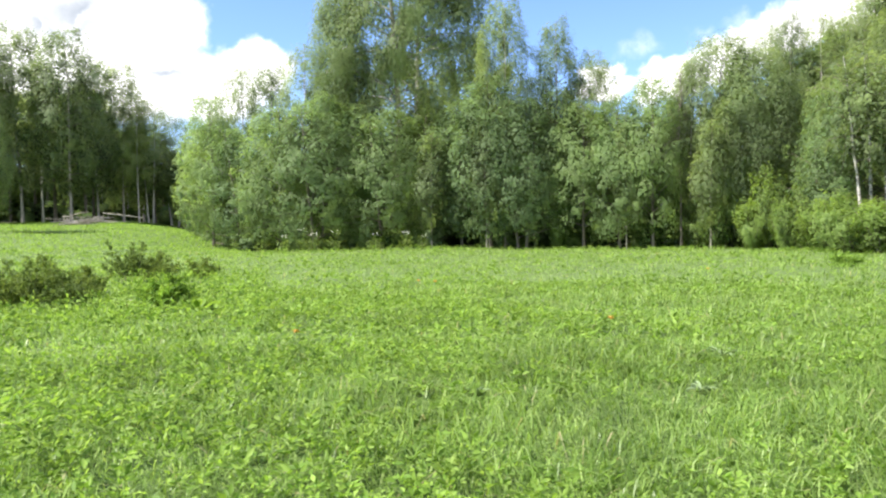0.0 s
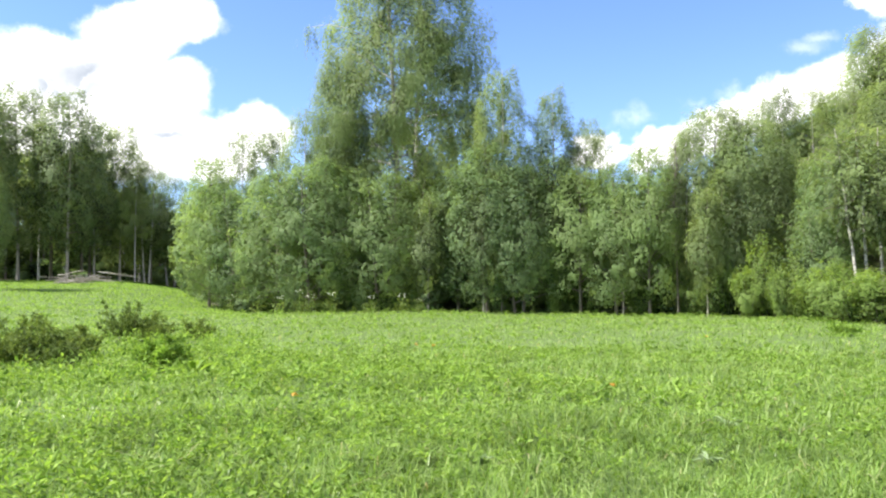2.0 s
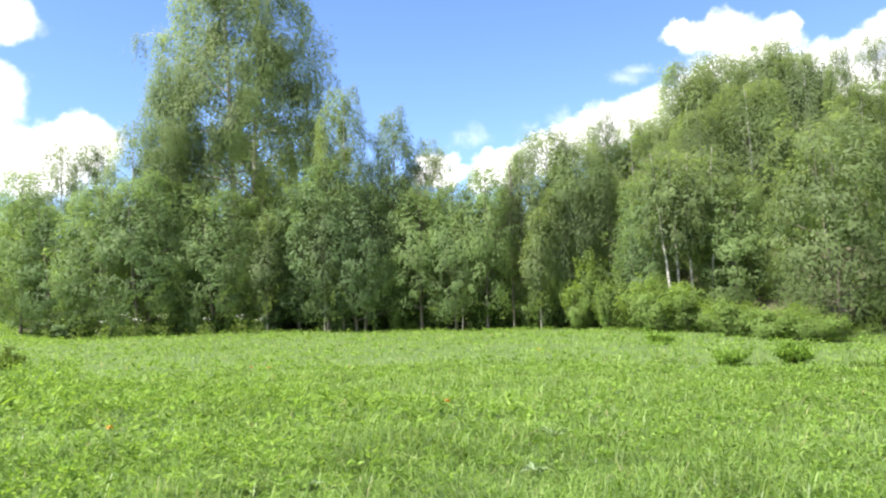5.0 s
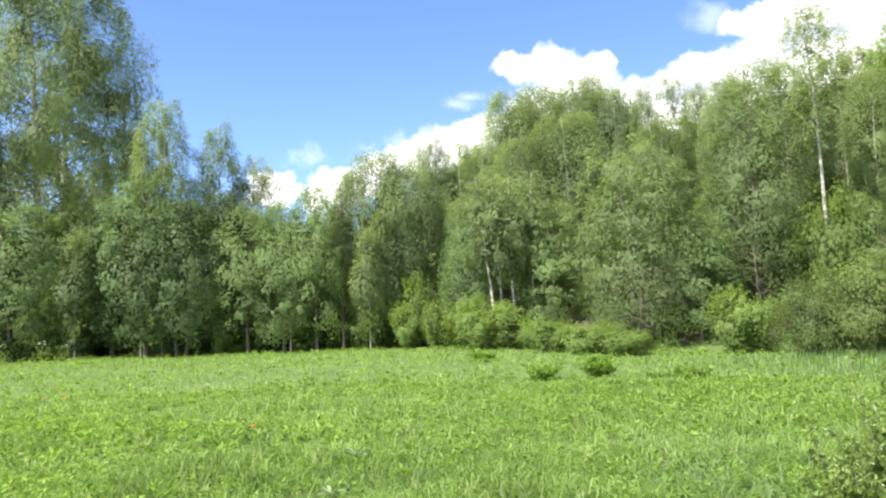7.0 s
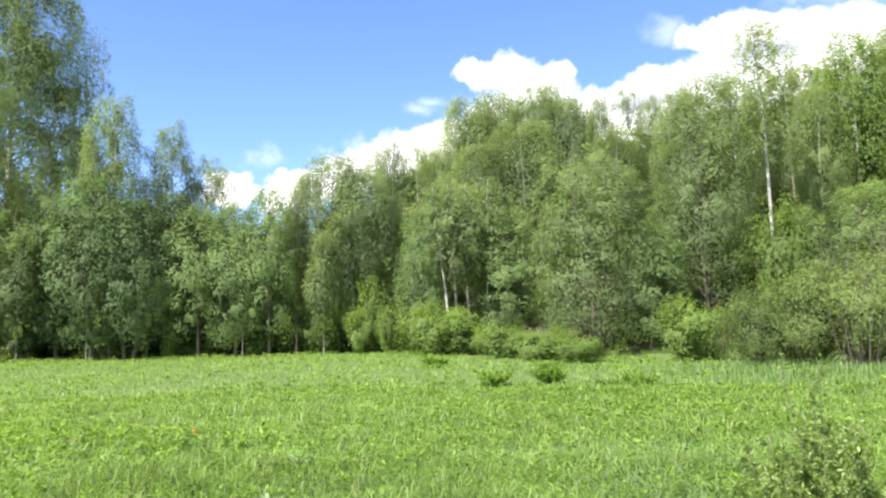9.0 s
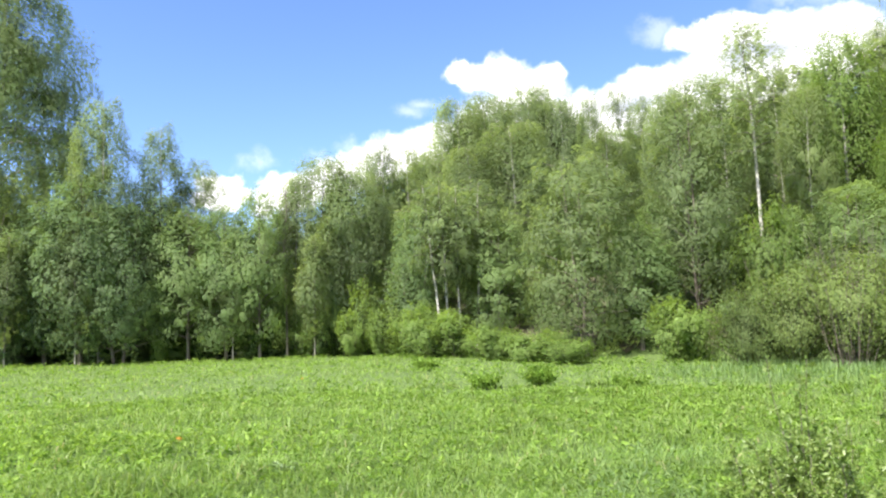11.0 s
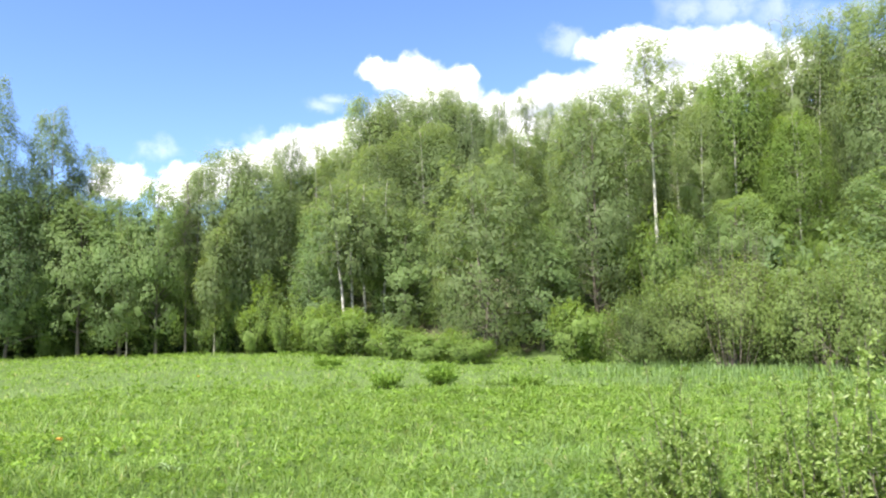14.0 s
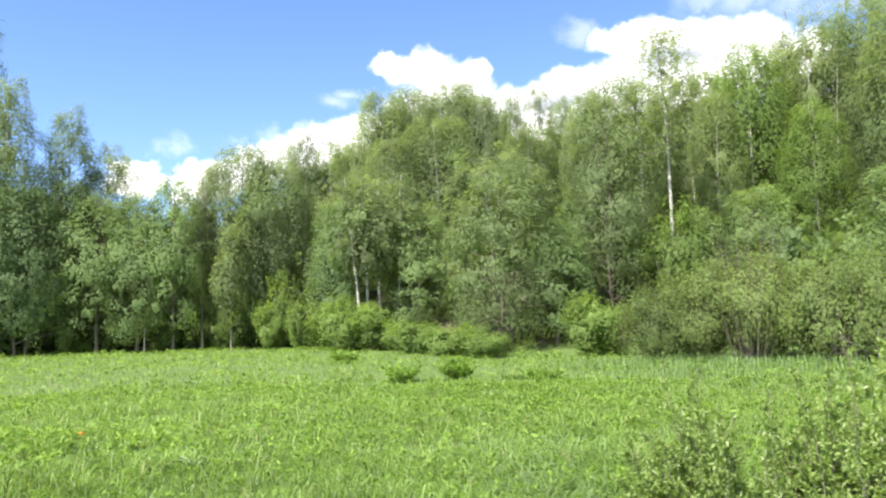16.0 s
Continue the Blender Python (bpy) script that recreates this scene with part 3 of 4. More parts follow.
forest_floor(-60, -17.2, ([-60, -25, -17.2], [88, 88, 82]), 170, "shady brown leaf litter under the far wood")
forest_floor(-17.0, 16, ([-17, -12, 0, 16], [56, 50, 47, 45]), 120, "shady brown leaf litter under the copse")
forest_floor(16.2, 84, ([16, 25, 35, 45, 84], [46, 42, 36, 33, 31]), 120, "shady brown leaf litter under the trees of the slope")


# ---- model trees ----
def rng_of(seed):
    return np.random.default_rng(seed)


BIRCH_TALL = model(birch(rng_of(2), 16, 2.6, 23000, "tall slender birch with hanging twigs and a pale trunk", 0.22, size=0.14), 16, 2.6)
BIRCH_WIDE = model(birch(rng_of(3), 15, 3.3, 21500, "full-crowned birch with hanging leafy twigs", 0.08, size=0.132, lobe=0.8, count=40, fill=0.5), 15, 3.3)
BIRCH_THIN = model(birch(rng_of(4), 15, 2.3, 13000, "thin-leaved birch with white trunk showing through", 0.36, size=0.12, count=28, fill=0.25, girth=0.0048), 15, 2.3)
BIRCH_TWIN = model(birch(rng_of(5), 15, 3.0, 17000, "two-stemmed birch with white trunks", 0.26, 2, size=0.122, count=38), 15, 3.0)
BIRCH_FAR = model(birch(rng_of(8), 16, 2.8, 15000, "tall birch at the front of the far wood", 0.20, size=0.18, count=34, fill=0.6, boughs=3, bark=BARK_PALE, girth=0.006), 16, 2.8)
ALDER_A = model(round_tree(rng_of(11), 8, 2.5, 15500, "dense young broad-leaved tree, leafy down to the grass", 0.05, 2, 0.125, count=44, clump=0.36), 8, 2.5)
ALDER_B = model(round_tree(rng_of(12), 8, 2.2, 14000, "dense upright young tree at the meadow edge", 0.09, 1, 0.125, count=38, clump=0.34), 8, 2.2)
ALDER_C = model(round_tree(rng_of(13), 8, 2.4, 13500, "young tree with a bare lower trunk and leafy crown", 0.14, 1, 0.125, count=36, clump=0.34), 8, 2.4)
ROUND_TALL = model(round_tree(rng_of(14), 13, 3.6, 26000, "tall round-crowned leafy tree on the slope", 0.06, 2, 0.138, LEAF_BIRCH, lobe=0.85, count=60, name="aspen_tree", clump=0.45, group="trees on the slope"), 13, 3.6)
BIRCH_DOME = model(birch(rng_of(18), 14, 3.4, 29000, "round-topped birch with dense hanging foliage on the slope", 0.06, size=0.148, lobe=1.0, count=52, fill=0.72, hang=1.0, profile=dome(0.45, 0.48, 0.7), group="trees on the slope"), 14, 3.4)
FRESH_TALL = model(birch(rng_of(15), 13, 3.2, 25000, "fresh green full-crowned birch on the slope", 0.10, size=0.138, mat=LEAF_FRESH, lobe=0.9, count=48, fill=0.6, group="trees on the slope"), 13, 3.2)
DEEP_BIRCH = model(birch(rng_of(6), 15, 3.2, 4600, "birch deeper in the wood, partly hidden", 0.12, size=0.36, count=20, boughs=0, fill=0.6), 15, 3.2)
DEEP_ROUND = model(round_tree(rng_of(16), 13, 3.5, 4600, "leafy tree deeper in the wood, partly hidden", 0.06, 1, 0.38, count=24, boughs=0, name="aspen_tree", clump=0.6), 13, 3.5)
DEEP_STEM = model(birch(rng_of(7), 18, 2.4, 4600, "tall tree of the far wood with a bare lower trunk", 0.30, size=0.28, count=18, fill=0.6, boughs=0, bark=BARK_DARK, girth=0.006), 18, 2.4)
SLIM = model(birch(rng_of(9), 8, 1.2, 6000, "slim young birch with a thin pale trunk", 0.22, size=0.13, hang=0.7, count=24, girth=0.0042, boughs=0, bark=BARK_PALE, group="slim birches of the copse"), 8, 1.2)
SHRUB_A = model(shrub(rng_of(21), 3, 1.8, 5500, "leafy green shrub at the foot of the wood", "hazel_shrub", 0.11, LEAF_HAZEL, long=1.7), 3, 1.8)
SHRUB_HAZEL = model(shrub(rng_of(26), 3, 1.4, 5000, "upright leafy young hazel at the foot of the wood", "hazel_shrub", 0.10, LEAF_HAZEL, 11, long=1.9, clump=0.2), 3, 1.4)
SHRUB_B = model(shrub(rng_of(22), 2.5, 1.8, 5200, "bright green low shrub at the foot of the wood", "hazel_shrub", 0.11, LEAF_FRESH, long=1.7), 2.5, 1.8)
SHRUB_SMALL = model(shrub(rng_of(25), 1.5, 0.9, 2400, "small leafy shrub before the wood", "hazel_shrub", 0.10, LEAF_FRESH, 10), 1.5, 0.9)
SHRUB_DEEP = model(shrub(rng_of(24), 2.5, 1.8, 1300, "low growth in the shade of the wood", "hazel_shrub", 0.25, None, 8), 2.5, 1.8)
LONE = model(round_tree(rng_of(17), 8.3, 2.9, 24000, "rounded green tree that stands before the slope", 0.07, 3, 0.115, LEAF_BIRCH, lobe=0.7, count=48, name="sallow_tree", clump=0.36, profile=dome(0.5, 0.5, 0.7)), 8.3, 2.9)
WILLOW = model(shrub(rng_of(23), 3.2, 2.6, 19000, "grey-green rounded willow bush on the meadow edge", "willow_bush", 0.074, LEAF_WILLOW, 46, "willow bushes", 1.9, 0.25), 3.2, 2.6)

# ---- the great birch over the copse ----
x, y, z = spot(-2.4, 51)
great = birch(rng_of(1), 29.0, 6.4, 140000, "great old birch with two white trunks, weeping twigs, above the copse", 0.16, 2, 0.148, 2.2, lobe=1.15, count=120, boughs=20, fill=0.46, girth=0.0105, limb_mat=BARK_BIRCH,
              profile=lambda u: (1 + 0.11 * math.sin(u * 41) * math.sin(u * 17 + 1)) * float(np.interp(u, [0, 0.2, 0.32, 0.48, 0.62, 0.73, 0.86, 1.0], [0.78, 1.06, 1.04, 0.98, 0.82, 0.66, 0.44, 0.12])), group="old birch")
great.matrix_basis = pose(x, y, z - 0.05, 0, 0, 40)

# birches in and behind the copse: (model, bearing, distance, height of the tip, crown radius)
for kind, b, d, top, r in (
        (BIRCH_TALL, 4.9, 44, 14.2, 1.9), (BIRCH_TALL, 8.7, 44.8, 13.1, 1.7), (BIRCH_THIN, 11.2, 45.5, 11.4, 1.6),
        (BIRCH_WIDE, 7.0, 48.5, 10.6, 1.9), (BIRCH_WIDE, -10.2, 49, 12.9, 2.2), (BIRCH_DOME, -7.6, 48.5, 15.7, 2.3), (BIRCH_THIN, -14.6, 60, 13.5, 2.4),
        (BIRCH_TALL, -12.6, 62, 14.1, 2.2), (BIRCH_WIDE, -7.6, 52, 12.7, 2.6), (BIRCH_WIDE, 2.8, 54, 13.1, 2.6),
        (BIRCH_TALL, -16.3, 64, 10.6, 2.2), (BIRCH_WIDE, -4.5, 58, 11.8, 3), (BIRCH_TALL, 12.2, 58, 10.0, 2.2), (BIRCH_THIN, 11.6, 47, 11.2, 1.6)):
    stand(kind, b, d, top, r, group="birches of the copse")

# the copse's leafy front
for kind, b, d, top, r in (
        (ALDER_B, -17.0, 53, 9.9, 1.7), (ALDER_A, -14.7, 51, 7.7, 2.3), (ALDER_A, -12.2, 48, 8.5, 2.5),
        (ALDER_A, -9.4, 46, 9.2, 2.6), (ALDER_B, -6.6, 47, 8.7, 2.2), (ALDER_A, -4.3, 45, 8.2, 2.2),
        (ALDER_C, -1.2, 46, 7.9, 2.1), (ALDER_C, 1.4, 45, 8.4, 1.9), (ALDER_B, 3.6, 43.5, 9.4, 2.2),
        (ALDER_A, 6.0, 43, 8.3, 2.0), (ALDER_C, 8.4, 44, 8.7, 1.9), (ALDER_C, 10.6, 43, 7.8, 1.8),
        (ALDER_B, 13.2, 42.5, 7.9, 1.7), (ALDER_C, 15.6, 42, 8.8, 1.6), (ALDER_A, 12.0, 47, 7.7, 1.9),
        (DEEP_ROUND, -15.8, 56, 8.0, 2.0), (DEEP_ROUND, -0.2, 51, 8.8, 2.6), (DEEP_ROUND, -7.5, 51, 8.3, 2.6),
        (ALDER_B, 17.1, 45, 7.9, 1.5), (DEEP_ROUND, 4.5, 50, 8.6, 2.6), (DEEP_ROUND, 9.0, 51, 8.9, 2.4)):
    stand(kind, b, d, top, r * 1.14)

# slim birches at the very front
for b, d, top, r in ((3.3, 42.2, 7.2, 1.0), (4.7, 42.9, 5.4, 0.8), (-0.9, 43.6, 6.6, 1.1), (13.7, 41.6, 7.0, 0.8), (19.6, 40.7, 6.4, 1.0), (20.6, 41.3, 7.4, 0.9)):
    stand(SLIM, b, d, top, r)

# the wood on the right-hand slope
for kind, b, d, top, r in (
        (BIRCH_WIDE, 18.2, 43, 10.0, 1.4), (BIRCH_DOME, 20.2, 44, 11.2, 2.9), (BIRCH_DOME, 22.6, 43.6, 10.4, 2.5), (BIRCH_TALL, 23.6, 54, 13.7, 1.4),
        (BIRCH_TALL, 24.8, 52, 13.9, 1.5), (BIRCH_WIDE, 26.8, 52, 13.8, 1.9), (BIRCH_WIDE, 21.7, 42, 8.0, 1.8), (BIRCH_WIDE, 26.2, 45, 8.4, 2.2),
        (BIRCH_WIDE, 29.2, 47, 10.8, 1.8), (BIRCH_DOME, 30.6, 51, 16.6, 2.6), (BIRCH_DOME, 32.9, 53, 17.6, 2.6), (BIRCH_DOME, 36.3, 55, 18.6, 2.5),
        (BIRCH_DOME, 38.6, 53, 16.9, 2.3), (BIRCH_DOME, 35, 47, 13.8, 2.9), (BIRCH_DOME, 31.6, 46, 12.2, 2.3), (LONE, 40, 33, 8.3, 2.9),
        (BIRCH_TALL, 40.8, 50, 16.1, 1.1), (BIRCH_THIN, 43, 48, 15.8, 1.4), (BIRCH_TALL, 44.5, 51, 15.8, 1.4), (BIRCH_WIDE, 41.9, 46, 12.8, 2.2),
        (ROUND_TALL, 48.2, 35.5, 12.1, 2.4), (BIRCH_DOME, 46.6, 42, 13.4, 1.7), (BIRCH_WIDE, 50.3, 43, 14.2, 1.8), (BIRCH_WIDE, 53.9, 45, 14.8, 1.7),
        (BIRCH_DOME, 55.6, 40, 12.2, 1.5), (FRESH_TALL, 57.8, 42, 15.2, 2.4), (BIRCH_TALL, 60.2, 48, 17.4, 1.3), (BIRCH_TWIN, 62.7, 43, 17.4, 1.9),
        (BIRCH_DOME, 65.1, 44, 17.6, 2.0), (BIRCH_TWIN, 67.5, 42, 17.2, 1.9), (FRESH_TALL, 61.9, 40, 11.2, 1.8),
        (ALDER_A, 58.2, 36.5, 6.9, 1.9), (ALDER_A, 53.8, 35, 5.9, 1.7),
        (ROUND_TALL, 33.1, 41, 7.6, 2.3), (ALDER_A, 27.2, 39, 5.3, 1.7), (ALDER_B, 45.2, 36, 6.6, 1.2),
        (BIRCH_DOME, 31.7, 56, 17.0, 2.8), (BIRCH_DOME, 34.6, 57, 17.9, 2.8), (BIRCH_DOME, 37.5, 57, 18.0, 2.8), (BIRCH_WIDE, 40.2, 55, 16.2, 2.2), (BIRCH_WIDE, 28.4, 55, 14.2, 2.4),
        (DEEP_BIRCH, 47.2, 47, 14.6, 2.2), (DEEP_BIRCH, 52.2, 47, 15.2, 2.2), (DEEP_BIRCH, 56.4, 47, 15.4, 2.2),
        (BIRCH_WIDE, 68, 40, 16.1, 3.0), (BIRCH_WIDE, 72.5, 38, 14.9, 3.0), (ALDER_A, 67.5, 32, 6.7, 2.4), (ALDER_A, 33.6, 38, 6.5, 2.0),
        (ALDER_C, 27.6, 41, 7.5, 2.0), (ALDER_B, 44, 33, 5.3, 1.7), (DEEP_BIRCH, 55.2, 47, 15.2, 2.4), (DEEP_BIRCH, 59.6, 46, 15.9, 2.4), (DEEP_BIRCH, 63, 46, 16.9, 2.8), (DEEP_BIRCH, 48, 49, 14.4, 2.4)):
    stand(kind, b, d, top, r, group="trees on the slope")

# one tall birch with a bare white trunk stands before the rest
x, y, z = spot(52.5, 34.2)
tall = birch(rng_of(75), 14.0 - z, 1.8, 5200, "tall birch with a long bare white trunk and thin top", 0.55, 1, 0.12, 0.9, count=34, girth=0.0064, fill=0.1, group="birches")
tall.matrix_basis = pose(x, y, z - 0.05, 0, 0, 120)

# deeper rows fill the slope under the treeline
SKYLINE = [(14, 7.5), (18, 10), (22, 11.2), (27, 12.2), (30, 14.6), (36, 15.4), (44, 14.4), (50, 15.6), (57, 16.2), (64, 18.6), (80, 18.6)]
rows = rng_of(40)
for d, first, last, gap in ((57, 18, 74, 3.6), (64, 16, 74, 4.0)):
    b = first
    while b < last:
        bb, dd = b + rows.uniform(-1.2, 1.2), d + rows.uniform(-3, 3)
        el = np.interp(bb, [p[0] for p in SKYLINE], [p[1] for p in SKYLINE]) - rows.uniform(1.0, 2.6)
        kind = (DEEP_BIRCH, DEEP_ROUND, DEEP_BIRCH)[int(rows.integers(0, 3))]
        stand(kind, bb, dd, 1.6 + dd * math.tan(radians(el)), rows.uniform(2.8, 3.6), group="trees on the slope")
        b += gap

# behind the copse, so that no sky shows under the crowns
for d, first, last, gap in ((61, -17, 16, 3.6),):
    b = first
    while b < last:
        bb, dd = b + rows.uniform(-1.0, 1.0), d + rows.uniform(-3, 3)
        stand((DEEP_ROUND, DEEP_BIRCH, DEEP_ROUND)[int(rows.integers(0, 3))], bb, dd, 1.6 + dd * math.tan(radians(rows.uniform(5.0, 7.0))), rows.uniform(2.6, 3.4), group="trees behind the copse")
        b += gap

# the wood on the left beyond the rising meadow
for kind, b, d, top, r in (
        (BIRCH_FAR, -33.5, 80, 19.2, 3.2), (BIRCH_FAR, -31.4, 78, 19.0, 3.2), (BIRCH_FAR, -29.2, 80, 20.1, 3.6),
        (BIRCH_FAR, -26.3, 77, 19.4, 3.4), (BIRCH_FAR, -24.6, 80, 17.7, 2.6), (BIRCH_FAR, -23.0, 82, 17.5, 2.8),
        (BIRCH_TWIN, -21.2, 84, 14.3, 3.0), (BIRCH_TWIN, -19.6, 88, 14.3, 3.2), (BIRCH_THIN, -28.0, 84, 17.9, 3.0),
        (BIRCH_TALL, -30.9, 60, 9.6, 1.5), (BIRCH_FAR, -36, 78, 19.6, 3.2), (BIRCH_THIN, -22.0, 80, 14.0, 2.2)):
    stand(kind, b, d, top, r, group="trees of the left wood")
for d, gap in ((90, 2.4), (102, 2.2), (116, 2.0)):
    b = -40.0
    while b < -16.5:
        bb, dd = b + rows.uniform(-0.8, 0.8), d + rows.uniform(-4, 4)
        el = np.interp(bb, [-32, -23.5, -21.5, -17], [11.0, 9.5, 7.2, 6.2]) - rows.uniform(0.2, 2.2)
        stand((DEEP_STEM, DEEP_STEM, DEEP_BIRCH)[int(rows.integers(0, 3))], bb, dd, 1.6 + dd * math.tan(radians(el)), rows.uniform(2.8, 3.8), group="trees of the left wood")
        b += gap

# shrubs along the foot of the woods
for kind, b, d, top, r in (
        (SHRUB_B, 24.6, 38.4, 2.5, 0.9), (SHRUB_A, 22.4, 40, 2.3, 1.3), (SHRUB_A, 27.4, 36, 2.5, 1.6), (SHRUB_B, 33.4, 31, 1.5, 1.5),
        (SHRUB_B, 36.2, 30, 1.3, 1.7), (SHRUB_A, 30.4, 34, 2.0, 1.7), (SHRUB_B, 38.6, 29, 1.0, 1.5), (SHRUB_A, 28.8, 35, 1.9, 1.6),
        (SHRUB_A, 46.3, 29.4, 2.2, 1.4), (SHRUB_B, 47.6, 29.5, 2.2, 1.5), (SHRUB_A, 20.4, 43, 2.4, 1.3),
        (SHRUB_A, 50.6, 35.5, 5.2, 1.8), (SHRUB_A, 52.8, 34.0, 6.2, 1.7), (SHRUB_B, 48.9, 38, 6.0, 1.8), (SHRUB_A, 51.5, 38, 6.4, 1.6),
        (SHRUB_A, 13.4, 43.4, 1.5, 1.0), (SHRUB_A, 15.2, 42.6, 1.9, 1.1), (SHRUB_HAZEL, 16.6, 43.0, 2.4, 1.0), (SHRUB_A, 18.6, 42.2, 1.7, 1.2), (SHRUB_HAZEL, 20.0, 41.0, 2.2, 1.0),
        (SHRUB_A, 21.3, 41.6, 3.4, 1.3), (SHRUB_HAZEL, 23.4, 40.4, 3.9, 1.2), (SHRUB_A, 25.6, 38.6, 3.3, 1.3), (SHRUB_HAZEL, 26.4, 37.2, 2.1, 1.1), (SHRUB_HAZEL, 29.8, 36.0, 2.1, 1.2), (SHRUB_HAZEL, 11.2, 43.6, 1.6, 0.9),
        (WILLOW, 51.4, 26.5, 2.3, 1.6), (WILLOW, 54.4, 27.0, 2.9, 2.1), (WILLOW, 58.0, 27.0, 3.3, 2.3), (WILLOW, 62.0, 26.6, 3.0, 2.2),
        (WILLOW, 66.0, 26.0, 3.2, 2.3), (WILLOW, 70.5, 26.0, 3.4, 2.5)):
    stand(kind, b, d, top, r)

# young growth along the front of the copse
for i in range(52):
    b = rows.uniform(-16, 20)
    d = np.interp(b, [-17, -12, 0, 15, 20], [52, 46.5, 43.5, 42.5, 41.5]) + rows.uniform(0, 3.2)
    stand((SHRUB_DEEP, SHRUB_SMALL, SHRUB_SMALL)[i % 3], b, d, spot(b, d)[2] + rows.uniform(0.6, 1.9), rows.uniform(0.5, 1.1), label="low leafy growth before the trunks of the copse", group="young growth before the copse")

# undergrowth on the slope
for i in range(44):
    b, d = rows.uniform(19, 72), rows.uniform(0, 1)
    d = np.interp(b, [19, 25, 35, 45, 72], [44, 41, 36, 33, 31]) + 16 * d
    z = spot(b, d)[2]
    stand((SHRUB_DEEP, SHRUB_DEEP, SHRUB_HAZEL, SHRUB_DEEP)[i % 4], b, d, z + rows.uniform(1.8, 3.4), rows.uniform(1.6, 2.3), group="undergrowth on the slope")

# low growth inside the copse and the left wood
for i in range(30):
    b, d = rows.uniform(-17, 16), rows.uniform(49, 62)
    stand(SHRUB_DEEP, b, d, spot(b, d)[2] + rows.uniform(1.0, 2.4), rows.uniform(1.4, 2.2), group="undergrowth in the copse")

for i in range(34):
    b, d = rows.uniform(-42, -17.5), rows.uniform(86, 120)
    stand(SHRUB_DEEP, b, d, spot(b, d)[2] + rows.uniform(1.2, 3.0), rows.uniform(1.8, 3.2), group="undergrowth in the far wood")

# white birch stems that lean out over the shrubs
for i, (b, lean) in enumerate(((29.35, -0.10), (29.8, -0.04), (30.6, 0.0), (31.8, 0.05))):
    x, y, z = spot(b, 37.0 + 0.4 * i)
    t = birch(rng_of(70 + i), 8.5, 1.7, 2900, "leaning white-stemmed birch above the shrubs", 0.46, 1, 0.14, 0.6, count=20, lean=lean, group="leaning birches", girth=0.0085, fill=0.3)
    t.matrix_basis = pose(x, y, z - 0.05, 0, 0, -b)

# leaf band closes the view behind the trunks; dark leaves paint in the woods' shade
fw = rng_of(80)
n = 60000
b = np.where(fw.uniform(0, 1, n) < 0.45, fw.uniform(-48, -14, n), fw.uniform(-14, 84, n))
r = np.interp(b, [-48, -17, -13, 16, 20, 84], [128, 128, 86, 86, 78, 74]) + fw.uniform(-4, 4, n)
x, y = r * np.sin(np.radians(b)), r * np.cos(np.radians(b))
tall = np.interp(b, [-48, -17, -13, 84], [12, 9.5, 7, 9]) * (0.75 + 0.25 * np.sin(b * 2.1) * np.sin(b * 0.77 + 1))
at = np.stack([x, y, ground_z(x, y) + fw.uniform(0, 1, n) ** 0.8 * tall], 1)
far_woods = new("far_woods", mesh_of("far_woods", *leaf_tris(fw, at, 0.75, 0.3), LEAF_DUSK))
tagged(far_woods, "leafy backdrop of the far woods, their shade put into dark leaves", "woods", "", "stuff")


# ---- the meadow's grass and weeds ----
def scatter(rng, n, r0, r1, b0, b1):
    """Even over the area of a ring sector."""
    r = np.sqrt(rng.uniform(r0 * r0, r1 * r1, n))
    b = np.radians(rng.uniform(b0, b1, n))
    return r * np.sin(b), r * np.cos(b)


def edge_of(x, y):
    """How far inside the meadow's edge a point lies, in metres."""
    return np.interp(np.degrees(np.arctan2(x, y)), [-45, -20, -17, -12, 0, 15, 25, 35, 45, 70], [95, 82, 54, 47, 43, 42, 38, 31, 28, 26]) - np.hypot(x, y)


def patches(x, y, scale, shift):
    return 0.5 + 0.25 * np.sin(x * scale + shift + 1.7 * np.sin(y * scale * 0.8)) + 0.25 * np.sin(y * scale * 1.3 + 2 * shift + 1.3 * np.sin(x * scale * 0.6))


mg = rng_of(60)
parts_v, parts_f, base = [], [], 0
for n, r0, r1, h, w in ((40000, 2.6, 9, 0.21, 0.0105), (54000, 9, 18, 0.19, 0.0135), (66000, 18, 48, 0.17, 0.021)):
    x, y = scatter(mg, n, r0, r1, -42, 74)
    keep = edge_of(x, y) > -1.5
    x, y = x[keep], y[keep]
    hh = h * mg.uniform(0.35, 1.4, len(x)) * (0.55 + 0.9 * patches(x, y, 1.7, 1.0))
    v, f = blades(mg, x, y, hh, w * mg.uniform(0.6, 1.4, len(x)), 2.1)
    parts_v.append(v), parts_f.append(f + base)
    base += len(v)
# tussocks of longer arching blades
tc, sizes = np.concatenate([scatter(mg, 900, 3.0, 9, -42, 74), scatter(mg, 900, 9, 21, -42, 74)], 1), mg.uniform(0.6, 1.3, 1800)
who = np.repeat(np.arange(1800), 24)
a, q = mg.uniform(0, 6.283, len(who)), np.sqrt(mg.uniform(0, 1, len(who)))
spread = (0.14 * sizes)[who] * q
x, y = tc[0][who] + spread * np.cos(a), tc[1][who] + spread * np.sin(a)
far = np.clip(np.hypot(x, y) / 9, 0.7, 2.0)
v, f = arching(mg, x, y, 0.25 * sizes[who] * mg.uniform(0.5, 1.25, len(who)), 0.010 * far * mg.uniform(0.7, 1.3, len(who)), 1.7)
parts_v.append(v), parts_f.append(f + base)
